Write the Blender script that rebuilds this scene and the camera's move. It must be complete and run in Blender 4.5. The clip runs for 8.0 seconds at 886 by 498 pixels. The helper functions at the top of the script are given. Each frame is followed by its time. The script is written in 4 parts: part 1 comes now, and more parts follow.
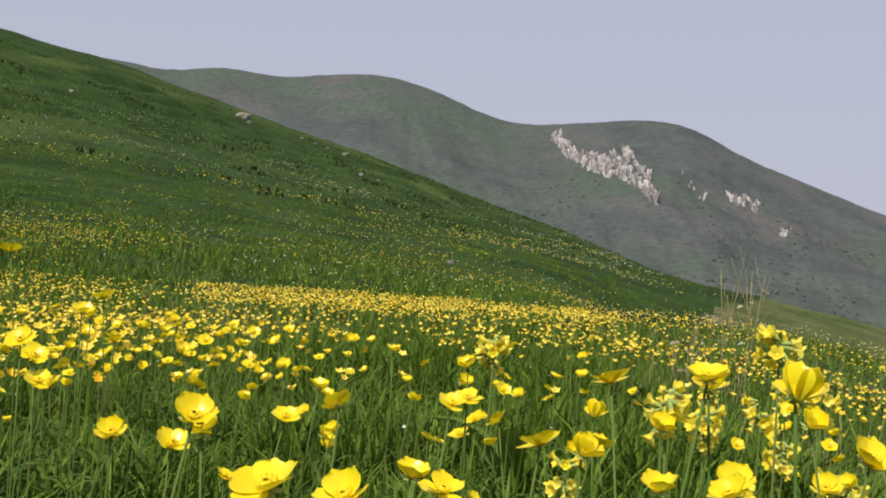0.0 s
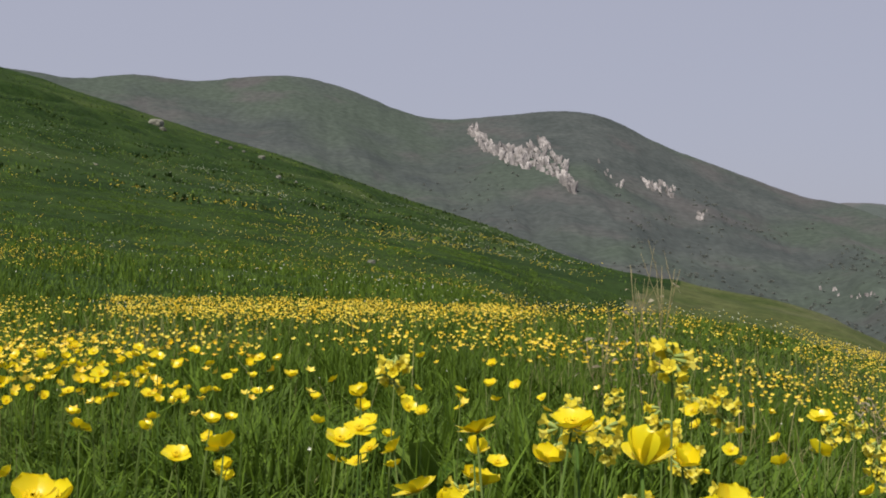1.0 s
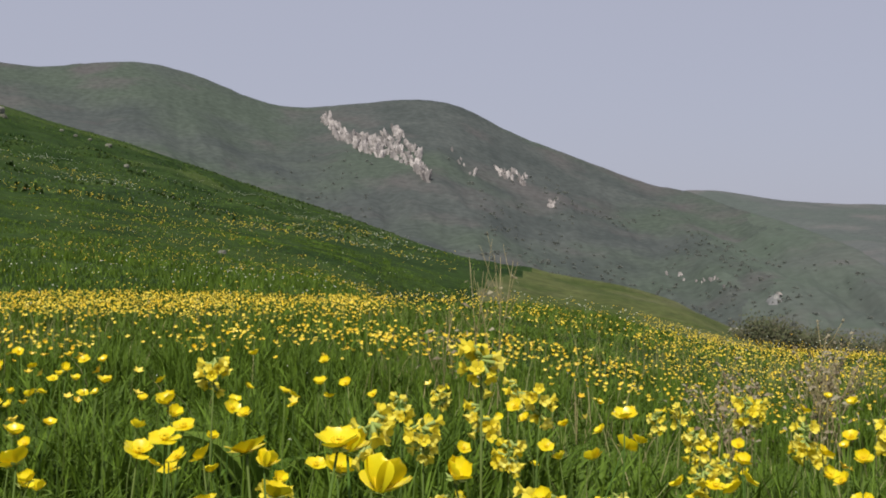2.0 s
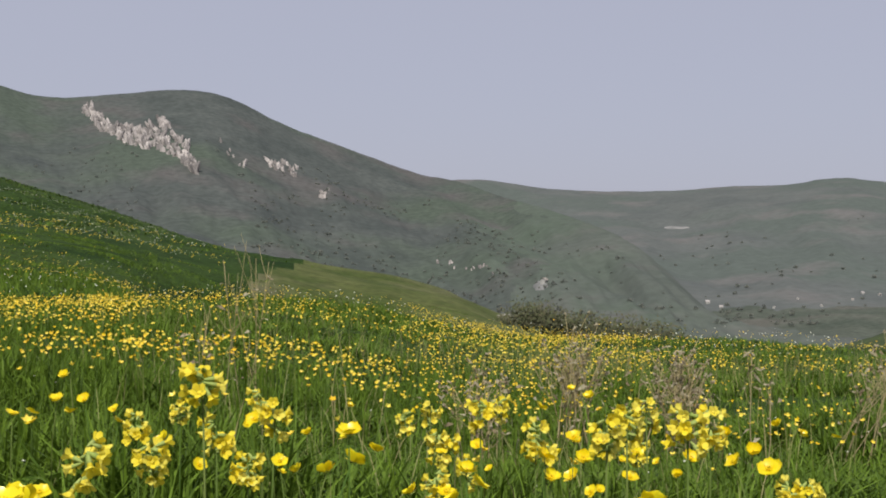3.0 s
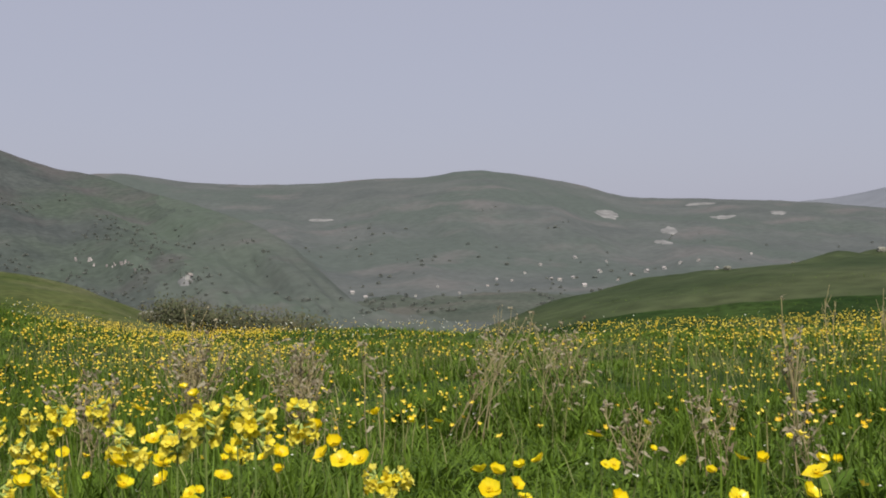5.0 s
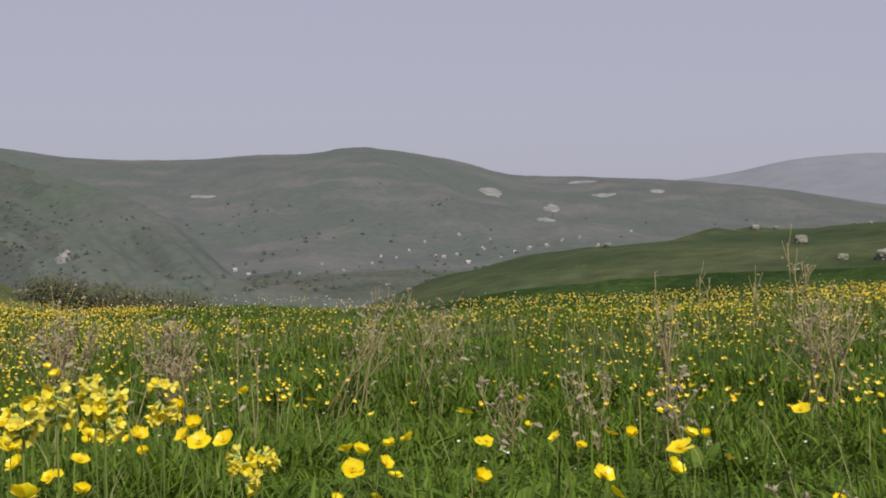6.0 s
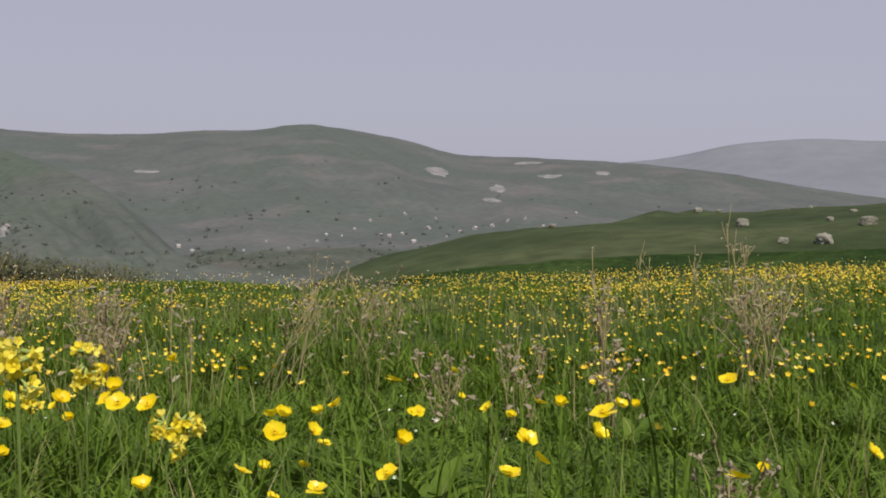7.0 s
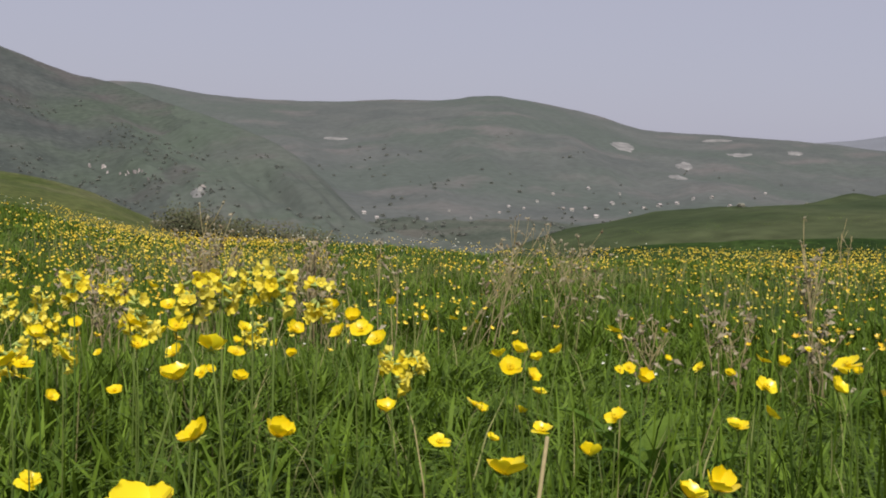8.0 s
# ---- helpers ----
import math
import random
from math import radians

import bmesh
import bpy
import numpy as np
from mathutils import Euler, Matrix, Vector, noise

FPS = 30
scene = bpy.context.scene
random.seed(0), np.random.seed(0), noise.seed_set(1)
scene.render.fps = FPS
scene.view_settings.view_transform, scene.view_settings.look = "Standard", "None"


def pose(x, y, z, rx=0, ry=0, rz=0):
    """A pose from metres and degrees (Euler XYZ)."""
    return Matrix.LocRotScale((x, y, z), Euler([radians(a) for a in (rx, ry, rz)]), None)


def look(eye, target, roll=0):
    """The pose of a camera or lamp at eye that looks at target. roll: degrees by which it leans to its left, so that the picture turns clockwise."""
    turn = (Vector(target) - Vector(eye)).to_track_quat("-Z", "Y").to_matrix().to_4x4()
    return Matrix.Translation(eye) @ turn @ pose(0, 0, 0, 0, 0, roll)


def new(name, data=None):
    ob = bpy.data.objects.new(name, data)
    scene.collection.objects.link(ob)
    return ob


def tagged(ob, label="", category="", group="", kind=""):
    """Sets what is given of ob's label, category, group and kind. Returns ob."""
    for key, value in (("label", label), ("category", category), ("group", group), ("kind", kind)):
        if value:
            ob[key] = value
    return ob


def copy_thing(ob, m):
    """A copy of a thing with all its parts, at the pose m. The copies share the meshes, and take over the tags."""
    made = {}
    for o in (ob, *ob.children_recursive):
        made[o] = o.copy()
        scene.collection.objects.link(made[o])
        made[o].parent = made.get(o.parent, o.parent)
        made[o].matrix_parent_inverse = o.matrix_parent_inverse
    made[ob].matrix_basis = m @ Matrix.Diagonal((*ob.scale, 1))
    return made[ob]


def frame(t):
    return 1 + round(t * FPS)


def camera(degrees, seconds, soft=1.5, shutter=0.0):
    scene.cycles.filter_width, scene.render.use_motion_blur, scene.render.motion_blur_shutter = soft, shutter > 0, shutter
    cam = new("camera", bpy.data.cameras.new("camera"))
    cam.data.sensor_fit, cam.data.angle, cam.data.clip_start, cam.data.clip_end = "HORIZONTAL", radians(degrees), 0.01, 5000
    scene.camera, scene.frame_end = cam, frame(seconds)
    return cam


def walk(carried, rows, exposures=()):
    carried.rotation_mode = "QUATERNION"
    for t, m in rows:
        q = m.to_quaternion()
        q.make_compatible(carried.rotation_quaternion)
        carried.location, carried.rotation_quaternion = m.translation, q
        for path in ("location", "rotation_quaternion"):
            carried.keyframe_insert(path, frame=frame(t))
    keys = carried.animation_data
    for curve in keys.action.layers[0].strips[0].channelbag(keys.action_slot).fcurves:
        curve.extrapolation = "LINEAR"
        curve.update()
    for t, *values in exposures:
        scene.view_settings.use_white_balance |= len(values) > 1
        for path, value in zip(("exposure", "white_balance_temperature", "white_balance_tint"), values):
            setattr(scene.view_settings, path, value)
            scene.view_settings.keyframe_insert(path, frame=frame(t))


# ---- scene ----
PATH = [
    (0.0, pose(-0.0000, -0.0000, 0.5000, 90.000, -4.574, 0.000)),
    (0.5, pose(0.0151, 0.0080, 0.5184, 90.048, -3.655, -0.962)),
    (1.0, pose(0.0391, 0.0240, 0.5344, 90.053, -1.956, -3.575)),
    (1.2, pose(0.0475, 0.0292, 0.5397, 89.992, -1.423, -4.063)),
    (2.3, pose(0.1028, 0.0110, 0.5627, 89.668, -1.302, -13.364)),
    (2.5, pose(0.1102, 0.0037, 0.5716, 89.673, -0.797, -15.340)),
    (3.0, pose(0.1447, -0.0007, 0.5869, 89.481, -0.472, -20.633)),
    (3.5, pose(0.1707, -0.0018, 0.5902, 89.564, -0.369, -24.996)),
    (4.0, pose(0.1984, -0.0025, 0.5908, 89.696, 0.218, -29.330)),
    (4.5, pose(0.2192, -0.0087, 0.5901, 89.377, 0.540, -32.680)),
    (4.7, pose(0.2306, -0.0091, 0.5878, 89.349, 0.518, -34.305)),
    (5.8, pose(0.2904, 0.0156, 0.5839, 88.238, 0.480, -41.443)),
    (6.0, pose(0.2947, 0.0114, 0.5816, 88.079, 0.357, -42.054)),
    (6.5, pose(0.3118, 0.0012, 0.5757, 87.615, 0.046, -44.551)),
    (7.0, pose(0.3196, 0.0036, 0.5611, 87.133, -0.518, -44.516)),
    (7.5, pose(0.2911, 0.0227, 0.5383, 86.415, -1.146, -42.077)),
    (8.0, pose(0.2592, 0.0410, 0.5193, 85.685, -2.270, -36.106)),
]
cam = camera(39.0, 8.0, soft=1.9)
walk(cam, PATH, [(0.0, 0.14, 6500, 10.5), (0.5, 0.08, 6500, 10.5), (1.0, -0.11, 6500, 10.5), (1.3, -0.10, 6500, 10), (2.5, -0.02, 6500, 10), (3.5, -0.01, 6500, 10), (4.5, -0.02, 6500, 10), (6.5, -0.10, 6620, 13.5), (8.0, -0.04, 6580, 13)])

# ---- light: a hazy bright day, high sun from behind and to the side ----
SUN_EL, SUN_BEARING = 52.0, -150.0
world = bpy.data.worlds.new("hazy_sky")
scene.world = world
world.use_nodes = True
wn, wl = world.node_tree.nodes, world.node_tree.links
wn.clear()
w_out = wn.new("ShaderNodeOutputWorld")
w_bg = wn.new("ShaderNodeBackground")
w_sky = wn.new("ShaderNodeTexSky")
w_sky.sky_type = "NISHITA"
w_sky.sun_disc = False
w_sky.sun_elevation, w_sky.sun_rotation = radians(SUN_EL), radians(SUN_BEARING)
w_sky.dust_density, w_sky.air_density, w_sky.altitude = 6.0, 1.0, 1500
w_veil = wn.new("ShaderNodeMix")
w_veil.data_type = "RGBA"
w_veil.inputs[0].default_value = 0.86
w_veil.inputs[7].default_value = (4.15, 4.22, 5.15, 1)
wl.new(w_sky.outputs[0], w_veil.inputs[6])
wl.new(w_veil.outputs[2], w_bg.inputs[0])
w_bg.inputs[1].default_value = 0.11
wl.new(w_bg.outputs[0], w_out.inputs[0])

sun_data = bpy.data.lights.new("sun", "SUN")
sun_data.energy, sun_data.angle, sun_data.color = 4.4, radians(2.5), (1.0, 0.94, 0.82)
sun = new("sun", sun_data)
sb, se = radians(SUN_BEARING), radians(SUN_EL)
sun.matrix_world = look((math.sin(sb) * math.cos(se) * 50, math.cos(sb) * math.cos(se) * 50, math.sin(se) * 50), (0, 0, 0))


# ---- materials ----
def surface(name, low, high, scale=8.0, rough=0.8, fine=0.0, spec=0.2, bump=0.0, bump_scale=40.0, random_to=None,
            random_by="object", through_light=0.0, stretch=(1, 1, 1), third=None, third_scale=1.0, third_cut=(0.5, 0.65),
            fourth=None, fourth_scale=1.0, fourth_cut=(0.5, 0.65)):
    """A principled surface whose colour varies at two scales, with relief; random_to: a colour reached by chance from piece to piece."""
    m = bpy.data.materials.new(name)
    m.use_nodes = True
    n, l = m.node_tree.nodes, m.node_tree.links
    p = n["Principled BSDF"]
    p.inputs["Roughness"].default_value = rough
    p.inputs["Specular IOR Level"].default_value = spec
    geo = n.new("ShaderNodeNewGeometry")
    mp = n.new("ShaderNodeMapping")
    mp.inputs["Scale"].default_value = stretch
    l.new(geo.outputs["Position"], mp.inputs[0])

    def tex(s, detail=4.0):
        t = n.new("ShaderNodeTexNoise")
        t.inputs["Scale"].default_value, t.inputs["Detail"].default_value = s, detail
        l.new(mp.outputs[0], t.inputs["Vector"])
        return t.outputs[0]

    def mix(fac, a, b, blend="MIX"):
        k = n.new("ShaderNodeMix")
        k.data_type, k.blend_type = "RGBA", blend
        for socket, value in ((k.inputs[0], fac), (k.inputs[6], a), (k.inputs[7], b)):
            if isinstance(value, (int, float)):
                socket.default_value = value
            elif isinstance(value, tuple):
                socket.default_value = (*value, 1)
            else:
                l.new(value, socket)
        return k.outputs[2]

    def ramp(v, a, b):
        r = n.new("ShaderNodeMapRange")
        r.inputs[1].default_value, r.inputs[2].default_value = a, b
        l.new(v, r.inputs[0])
        return r.outputs[0]

    col = mix(ramp(tex(scale), 0.33, 0.67), low, high)
    if third:
        col = mix(ramp(tex(third_scale, 6.0), *third_cut), col, third)
    if fourth:
        col = mix(ramp(tex(fourth_scale, 8.0), *fourth_cut), col, fourth)
    if random_to:
        if random_by == "island":
            chance = geo.outputs["Random Per Island"]
        else:
            chance = n.new("ShaderNodeObjectInfo").outputs["Random"]
        col = mix(chance, col, random_to)
    if fine:
        f = ramp(tex(scale * 9.0), 0.3, 0.7)
        dark = mix(1.0, col, (1 - fine, 1 - fine, 1 - fine), "MULTIPLY")
        col = mix(f, dark, col)
    l.new(col, p.inputs["Base Color"])
    if bump:
        b = n.new("ShaderNodeBump")
        b.inputs["Strength"].default_value, b.inputs["Distance"].default_value = min(1.0, bump * 4), bump
        l.new(tex(bump_scale, 6.0), b.inputs["Height"])
        l.new(b.outputs[0], p.inputs["Normal"])
    if through_light:
        t = n.new("ShaderNodeBsdfTranslucent")
        l.new(col, t.inputs[0])
        s = n.new("ShaderNodeMixShader")
        s.inputs[0].default_value = through_light
        l.new(p.outputs[0], s.inputs[1])
        l.new(t.outputs[0], s.inputs[2])
        l.new(s.outputs[0], n["Material Output"].inputs[0])
    return m


M_TURF = surface("meadow_turf", (0.018, 0.042, 0.009), (0.046, 0.082, 0.019), 0.35, 0.95, 0.55, 0.05, 0.08, 3.0,
                 third=(0.080, 0.115, 0.032), third_scale=0.05, third_cut=(0.54, 0.72))
M_TURF_DRY = surface("dry_slope_turf", (0.066, 0.092, 0.026), (0.125, 0.140, 0.052), 0.3, 0.95, 0.45, 0.05, 0.05, 3.0,
                     third=(0.155, 0.152, 0.085), third_scale=0.12, third_cut=(0.52, 0.66))
# turf of the right-hand hill, haze put in as a greyer green
M_TURF_FAR = surface("hazed_hill_turf", (0.038, 0.058, 0.024), (0.070, 0.092, 0.042), 0.12, 0.95, 0.4, 0.05, 0.08, 2.0,
                     third=(0.082, 0.098, 0.048), third_scale=0.06, third_cut=(0.56, 0.74))
# valley tones greyed so the colour itself carries distance haze
M_VALLEY = surface("hazed_valley_floor", (0.075, 0.092, 0.074), (0.112, 0.126, 0.104), 0.02, 0.95, 0.4, 0.05,
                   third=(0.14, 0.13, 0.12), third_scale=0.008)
# scrub colours shifted to bluish grey to stand for air haze
M_MOUNTAIN = surface("mountain_scrub_hazed", (0.070, 0.082, 0.080), (0.098, 0.110, 0.106), 0.018, 0.95, 0.32, 0.03, 1.6, 0.05,
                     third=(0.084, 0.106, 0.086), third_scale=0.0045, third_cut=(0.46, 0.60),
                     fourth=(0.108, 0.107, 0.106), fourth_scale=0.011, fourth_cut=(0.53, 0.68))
# grass tone greyed and lifted, so haze over the ridge is painted in
M_RIDGE = surface("far_ridge_grass_hazed", (0.098, 0.110, 0.109), (0.123, 0.134, 0.131), 0.010, 0.95, 0.20, 0.05, 4.0, 0.02,
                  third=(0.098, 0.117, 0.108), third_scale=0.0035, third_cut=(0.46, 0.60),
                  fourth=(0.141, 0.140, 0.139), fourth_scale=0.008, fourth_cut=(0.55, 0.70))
# greener grass, also painted lighter for haze and to offset the flank's shade
M_SPUR = surface("lightened_grassy_spur", (0.086, 0.102, 0.092), (0.110, 0.124, 0.112), 0.014, 0.95, 0.22, 0.03, 1.6, 0.05,
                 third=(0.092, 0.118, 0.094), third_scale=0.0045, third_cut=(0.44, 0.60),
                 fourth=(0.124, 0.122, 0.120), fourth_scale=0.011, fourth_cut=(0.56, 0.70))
# pale blue-grey: the haze in front of this ridge is in the base colour
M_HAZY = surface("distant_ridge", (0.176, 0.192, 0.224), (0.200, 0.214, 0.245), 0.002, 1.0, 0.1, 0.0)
M_GRASS = surface("grass_blade", (0.018, 0.041, 0.003), (0.058, 0.108, 0.008), 2.2, 0.6, 0.0, 0.18,
                  random_to=(0.136, 0.220, 0.023), random_by="island", through_light=0.20)


# ---- ground: one sheet, meadow shelf, hill beside it, valley behind ----
def lattice(ix, iy, seed):
    h = np.sin(ix * 127.1 + iy * 311.7 + seed * 74.7) * 43758.5453
    return h - np.floor(h)


def waves(x, y, seed=0, octaves=4):
    """Smooth value noise in about -1..1, for arrays."""
    x, y = np.asarray(x, float), np.asarray(y, float)
    total, amp = 0.0, 1.0
    for o in range(octaves):
        ix, iy = np.floor(x), np.floor(y)
        fx, fy = x - ix, y - iy
        fx, fy = fx * fx * (3 - 2 * fx), fy * fy * (3 - 2 * fy)
        a, b = lattice(ix, iy, seed + o), lattice(ix + 1, iy, seed + o)
        c, d = lattice(ix, iy + 1, seed + o), lattice(ix + 1, iy + 1, seed + o)
        total = total + amp * (2 * ((a * (1 - fx) + b * fx) * (1 - fy) + (c * (1 - fx) + d * fx) * fy) - 1)
        x, y, amp = x * 2.03 + 17.3, y * 2.03 + 9.1, amp * 0.5
    return total


def ease(t):
    t = np.clip(t, 0, 1)
    return t * t * (3 - 2 * t)


def along(bearing, table):
    """A value by compass bearing, from (bearing, value) pairs, rounded a little."""
    k, v = [p[0] for p in table], [p[1] for p in table]
    return sum(np.interp(bearing + o, k, v) for o in (-0.7, 0.0, 0.7)) / 3


EYE_Z = 0.55
# bearing in degrees and the angle of rise to the shelf's lip and to the hills behind it, fitted to the camera's view
LIP_R = [(-180, 16), (-40, 14), (0, 12.5), (8, 14), (14, 17), (24, 18), (34, 17), (44, 14), (54, 13), (80, 14), (180, 16)]
LIP_E = [(-180, -1.5), (-40, -1.5), (-20, -2.4), (-8, -2.4), (0, -2.3), (8, -2.2), (13.2, -1.95), (19, -2.55), (22.3, -3.5),
         (26, -3.8), (34, -3.85), (41, -3.65), (52.5, -3.25), (64, -2.6), (80, -2.0), (180, -1.5)]
HILL_R = [(-180, 150), (-20, 150), (0, 140), (9, 115), (17, 90), (24, 70), (36, 70), (42, 85), (55, 90), (64, 80), (180, 150)]
HILL_E = [(-180, 6), (-60, 11), (-40, 10.5), (-20, 7.85), (-15, 7.0), (-9.5, 5.45), (-4, 4.1), (0.2, 2.72), (5.5, 1.18), (9.4, -0.15), (12.7, -1.1),
          (17.1, -2.09), (21, -2.8), (24, -4.6), (30, -6.5), (38, -6.0), (42.4, -3.85), (46.3, -2.75), (50, -1.95), (56, -1.28),
          (64, -0.58), (80, 0.5), (180, 6)]
DIP = [(-180, 0.6), (-40, 0.2), (-10, 0.1), (4, 0.15), (7, 0.5), (11, 2.0), (15, 3.0), (19, 2.6), (23, 1.6), (34, 0.5), (42, 2.6), (64, 2.2), (180, 0.6)]
VALLEY_Z, SWARD = -68.0, 0.27


def ground_z(x, y):
    x, y = np.asarray(x, float), np.asarray(y, float)
    r = np.hypot(x, y)
    b = np.degrees(np.arctan2(x, y))
    lr, hr = along(b, LIP_R), along(b, HILL_R)
    lz = EYE_Z - SWARD + lr * np.tan(np.radians(along(b, LIP_E)))
    hz = EYE_Z + hr * np.tan(np.radians(along(b, HILL_E)))
    near = lz * np.power(np.clip(r / lr, 0, 1), 1.15)
    climb = ease((r - lr) / (hr - lr) * 0.5 + 0.0) * 2          # sags first, then climbs to the crest
    climb = np.where(hz > lz + 1.5, 0.55 * climb + 0.45 * np.clip((r - lr) / (hr - lr), 0, 1), climb)
    rise = lz + (hz - lz) * climb
    dip = -along(b, DIP) * np.exp(-(((r - lr - 15) / 12.0) ** 2)) * (r > lr) * ease((r - lr) / 8)
    far = hz + (VALLEY_Z - hz) * ease((r - hr) / 420.0)
    z = np.where(r < lr, near, np.where(r < hr, rise + dip, far))
    bumps = 0.05 * waves(x / 2.3, y / 2.3, 3) * ease((r - 2.5) / 3) + 0.09 * waves(x / 9, y / 9, 5) * ease((r - 6) / 10)
    bumps = bumps + 0.35 * waves(x / 16, y / 16, 8) * ease((r - 40) / 40) * (r < hr * 1.2) * (1 - ease((r - hr * 0.85) / (hr * 0.15)) * 0.75)
    tread = np.sin(z * 4.2 + 2.2 * waves(x / 14, y / 14, 23, 3)) * np.clip(waves(x / 11, y / 11, 27, 2) + 0.3, 0, 1)
    bumps = bumps + 0.5 * tread * ease((r - 50) / 25) * (r < hr) * (1 - ease((r - hr * 0.8) / (hr * 0.2)))
    bumps = bumps + 0.16 * waves(x / 3.4, y / 3.4, 29, 3) * ease((r - 35) / 30) * (r < hr) * (1 - ease((r - hr * 0.85) / (hr * 0.15)))
    bumps = bumps * (1 - 0.6 * np.exp(-(((r - lr) / 5.0) ** 2)))
    return z + bumps + 6 * waves(x / 150, y / 150, 2) * ease((r - 450) / 300)


def gz(x, y):
    return float(ground_z(x, y))


def mesh_of(name, verts, faces, material, smooth=False):
    """A mesh from arrays of corners and of faces with one count of corners."""
    verts, faces = np.asarray(verts, np.float32), np.asarray(faces, np.int32)
    me = bpy.data.meshes.new(name)
    k = faces.shape[1]
    me.vertices.add(len(verts))
    me.vertices.foreach_set("co", verts.ravel())
    me.loops.add(faces.size)
    me.loops.foreach_set("vertex_index", faces.ravel())
    me.polygons.add(len(faces))
    me.polygons.foreach_set("loop_start", np.arange(0, faces.size, k, dtype=np.int32))
    me.polygons.foreach_set("loop_total", np.full(len(faces), k, dtype=np.int32))
    me.polygons.foreach_set("use_smooth", np.full(len(faces), smooth, dtype=bool))
    for m in (material if isinstance(material, (list, tuple)) else [material]):
        me.materials.append(m)
    me.update(calc_edges=True)
    return me


def grid_faces(rows, cols, closed=False):
    i, j = np.meshgrid(np.arange(rows - 1), np.arange(cols if closed else cols - 1), indexing="ij")
    j2 = (j + 1) % cols
    return np.stack([i * cols + j, i * cols + j2, (i + 1) * cols + j2, (i + 1) * cols + j], -1).reshape(-1, 4)


radii = np.concatenate([[0.02], np.geomspace(0.4, 60, 90), np.linspace(61.5, 165, 75), np.geomspace(172, 4700, 50)])
bearings = np.radians(np.concatenate([np.arange(-30, 76, 0.4), np.arange(76, 330, 3.0)]))
rr, bb = np.meshgrid(radii, bearings, indexing="ij")
gx, gy = rr * np.sin(bb), rr * np.cos(bb)
gf = grid_faces(len(radii), len(bearings), True)[:, ::-1]
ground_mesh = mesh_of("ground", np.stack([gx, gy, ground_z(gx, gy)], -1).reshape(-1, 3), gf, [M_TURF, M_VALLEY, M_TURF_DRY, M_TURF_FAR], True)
face_r = radii[np.minimum(gf.min(1) // len(bearings), len(radii) - 1)]
face_b = np.degrees(bearings)[gf[:, 0] % len(bearings)]
face_x, face_y = face_r * np.sin(np.radians(face_b)), face_r * np.cos(np.radians(face_b))
patchy = waves(face_x / 14, face_y / 14, 47, 2)
dry = (face_r > 40) & (face_b > 12.5 + 3 * patchy) & (face_b < 26)
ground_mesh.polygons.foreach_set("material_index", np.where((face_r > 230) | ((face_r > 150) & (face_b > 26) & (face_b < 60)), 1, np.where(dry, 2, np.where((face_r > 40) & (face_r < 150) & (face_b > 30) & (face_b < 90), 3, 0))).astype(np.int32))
ground = tagged(new("ground", ground_mesh), "green spring meadow rising to a grassy hillside above a valley", "meadow", kind="structure")


# ---- mountains ----
class Range:
    """A mountain range: crest by bearing, fitted to the camera's view, foot in the valley, folds and gullies in its
    face.
    """

    def __init__(self, crest, r_foot, r_crest, fold, seed, power=1.25, z_foot=-70.0, nearing=0.0):
        self.crest, self.r0, self.r1, self.fold, self.seed, self.power, self.z0, self.nearing = crest, r_foot, r_crest, fold, seed, power, z_foot, nearing

    def reach(self, bearing):
        """How far off the crest lies; the spur at its end comes nearer."""
        return self.r1 * (1 - self.nearing * ease((bearing - 19.0) / 15.0))

    def at(self, bearing, s):
        b, s = np.asarray(bearing, float), np.asarray(s, float)
        r1 = self.reach(b)
        top = EYE_Z + r1 * np.tan(np.radians(along(b, self.crest)))
        r = self.r0 + (r1 - self.r0) * s
        z = self.z0 + (top - self.z0) * np.where(s <= 1, np.power(np.clip(s, 0, 1), self.power), 1 - 1.6 * (s - 1) - 3 * (s - 1) ** 2)
        mask = np.clip(np.sin(np.pi * np.clip(s, 0, 1)), 0, 1) + 0.04
        z = z + self.fold * mask * (1.6 * waves(b / 6.0 + s * 1.6, s * 2.2, self.seed, 3) + 0.35 * waves(b / 1.6 + s * 2, s * 6.0, self.seed + 9, 4))
        z = z + self.fold * 0.05 * waves(b * 2.2, s * 6, self.seed + 5, 3)
        x = r * np.sin(np.radians(b))
        y = r * np.cos(np.radians(b))
        return np.stack([x, y, z], -1)

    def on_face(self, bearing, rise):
        """The place on the face that the camera sees at a bearing and an angle of rise."""
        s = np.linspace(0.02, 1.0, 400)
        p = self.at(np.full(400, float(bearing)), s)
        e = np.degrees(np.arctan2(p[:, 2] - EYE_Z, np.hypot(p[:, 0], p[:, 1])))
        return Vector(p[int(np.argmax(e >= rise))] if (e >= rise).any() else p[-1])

    def build(self, name, b0, b1, step, rows, material, label):
        bs = np.arange(b0, b1 + step, step)
        ss = np.concatenate([np.linspace(0, 1, rows), [1.03, 1.08, 1.2, 1.4]])
        s2, b2 = np.meshgrid(ss, bs, indexing="ij")
        me = mesh_of(name, self.at(b2, s2).reshape(-1, 3), grid_faces(len(ss), len(bs))[:, ::-1], material, True)
        return tagged(new(name, me), label, "mountain", kind="structure")


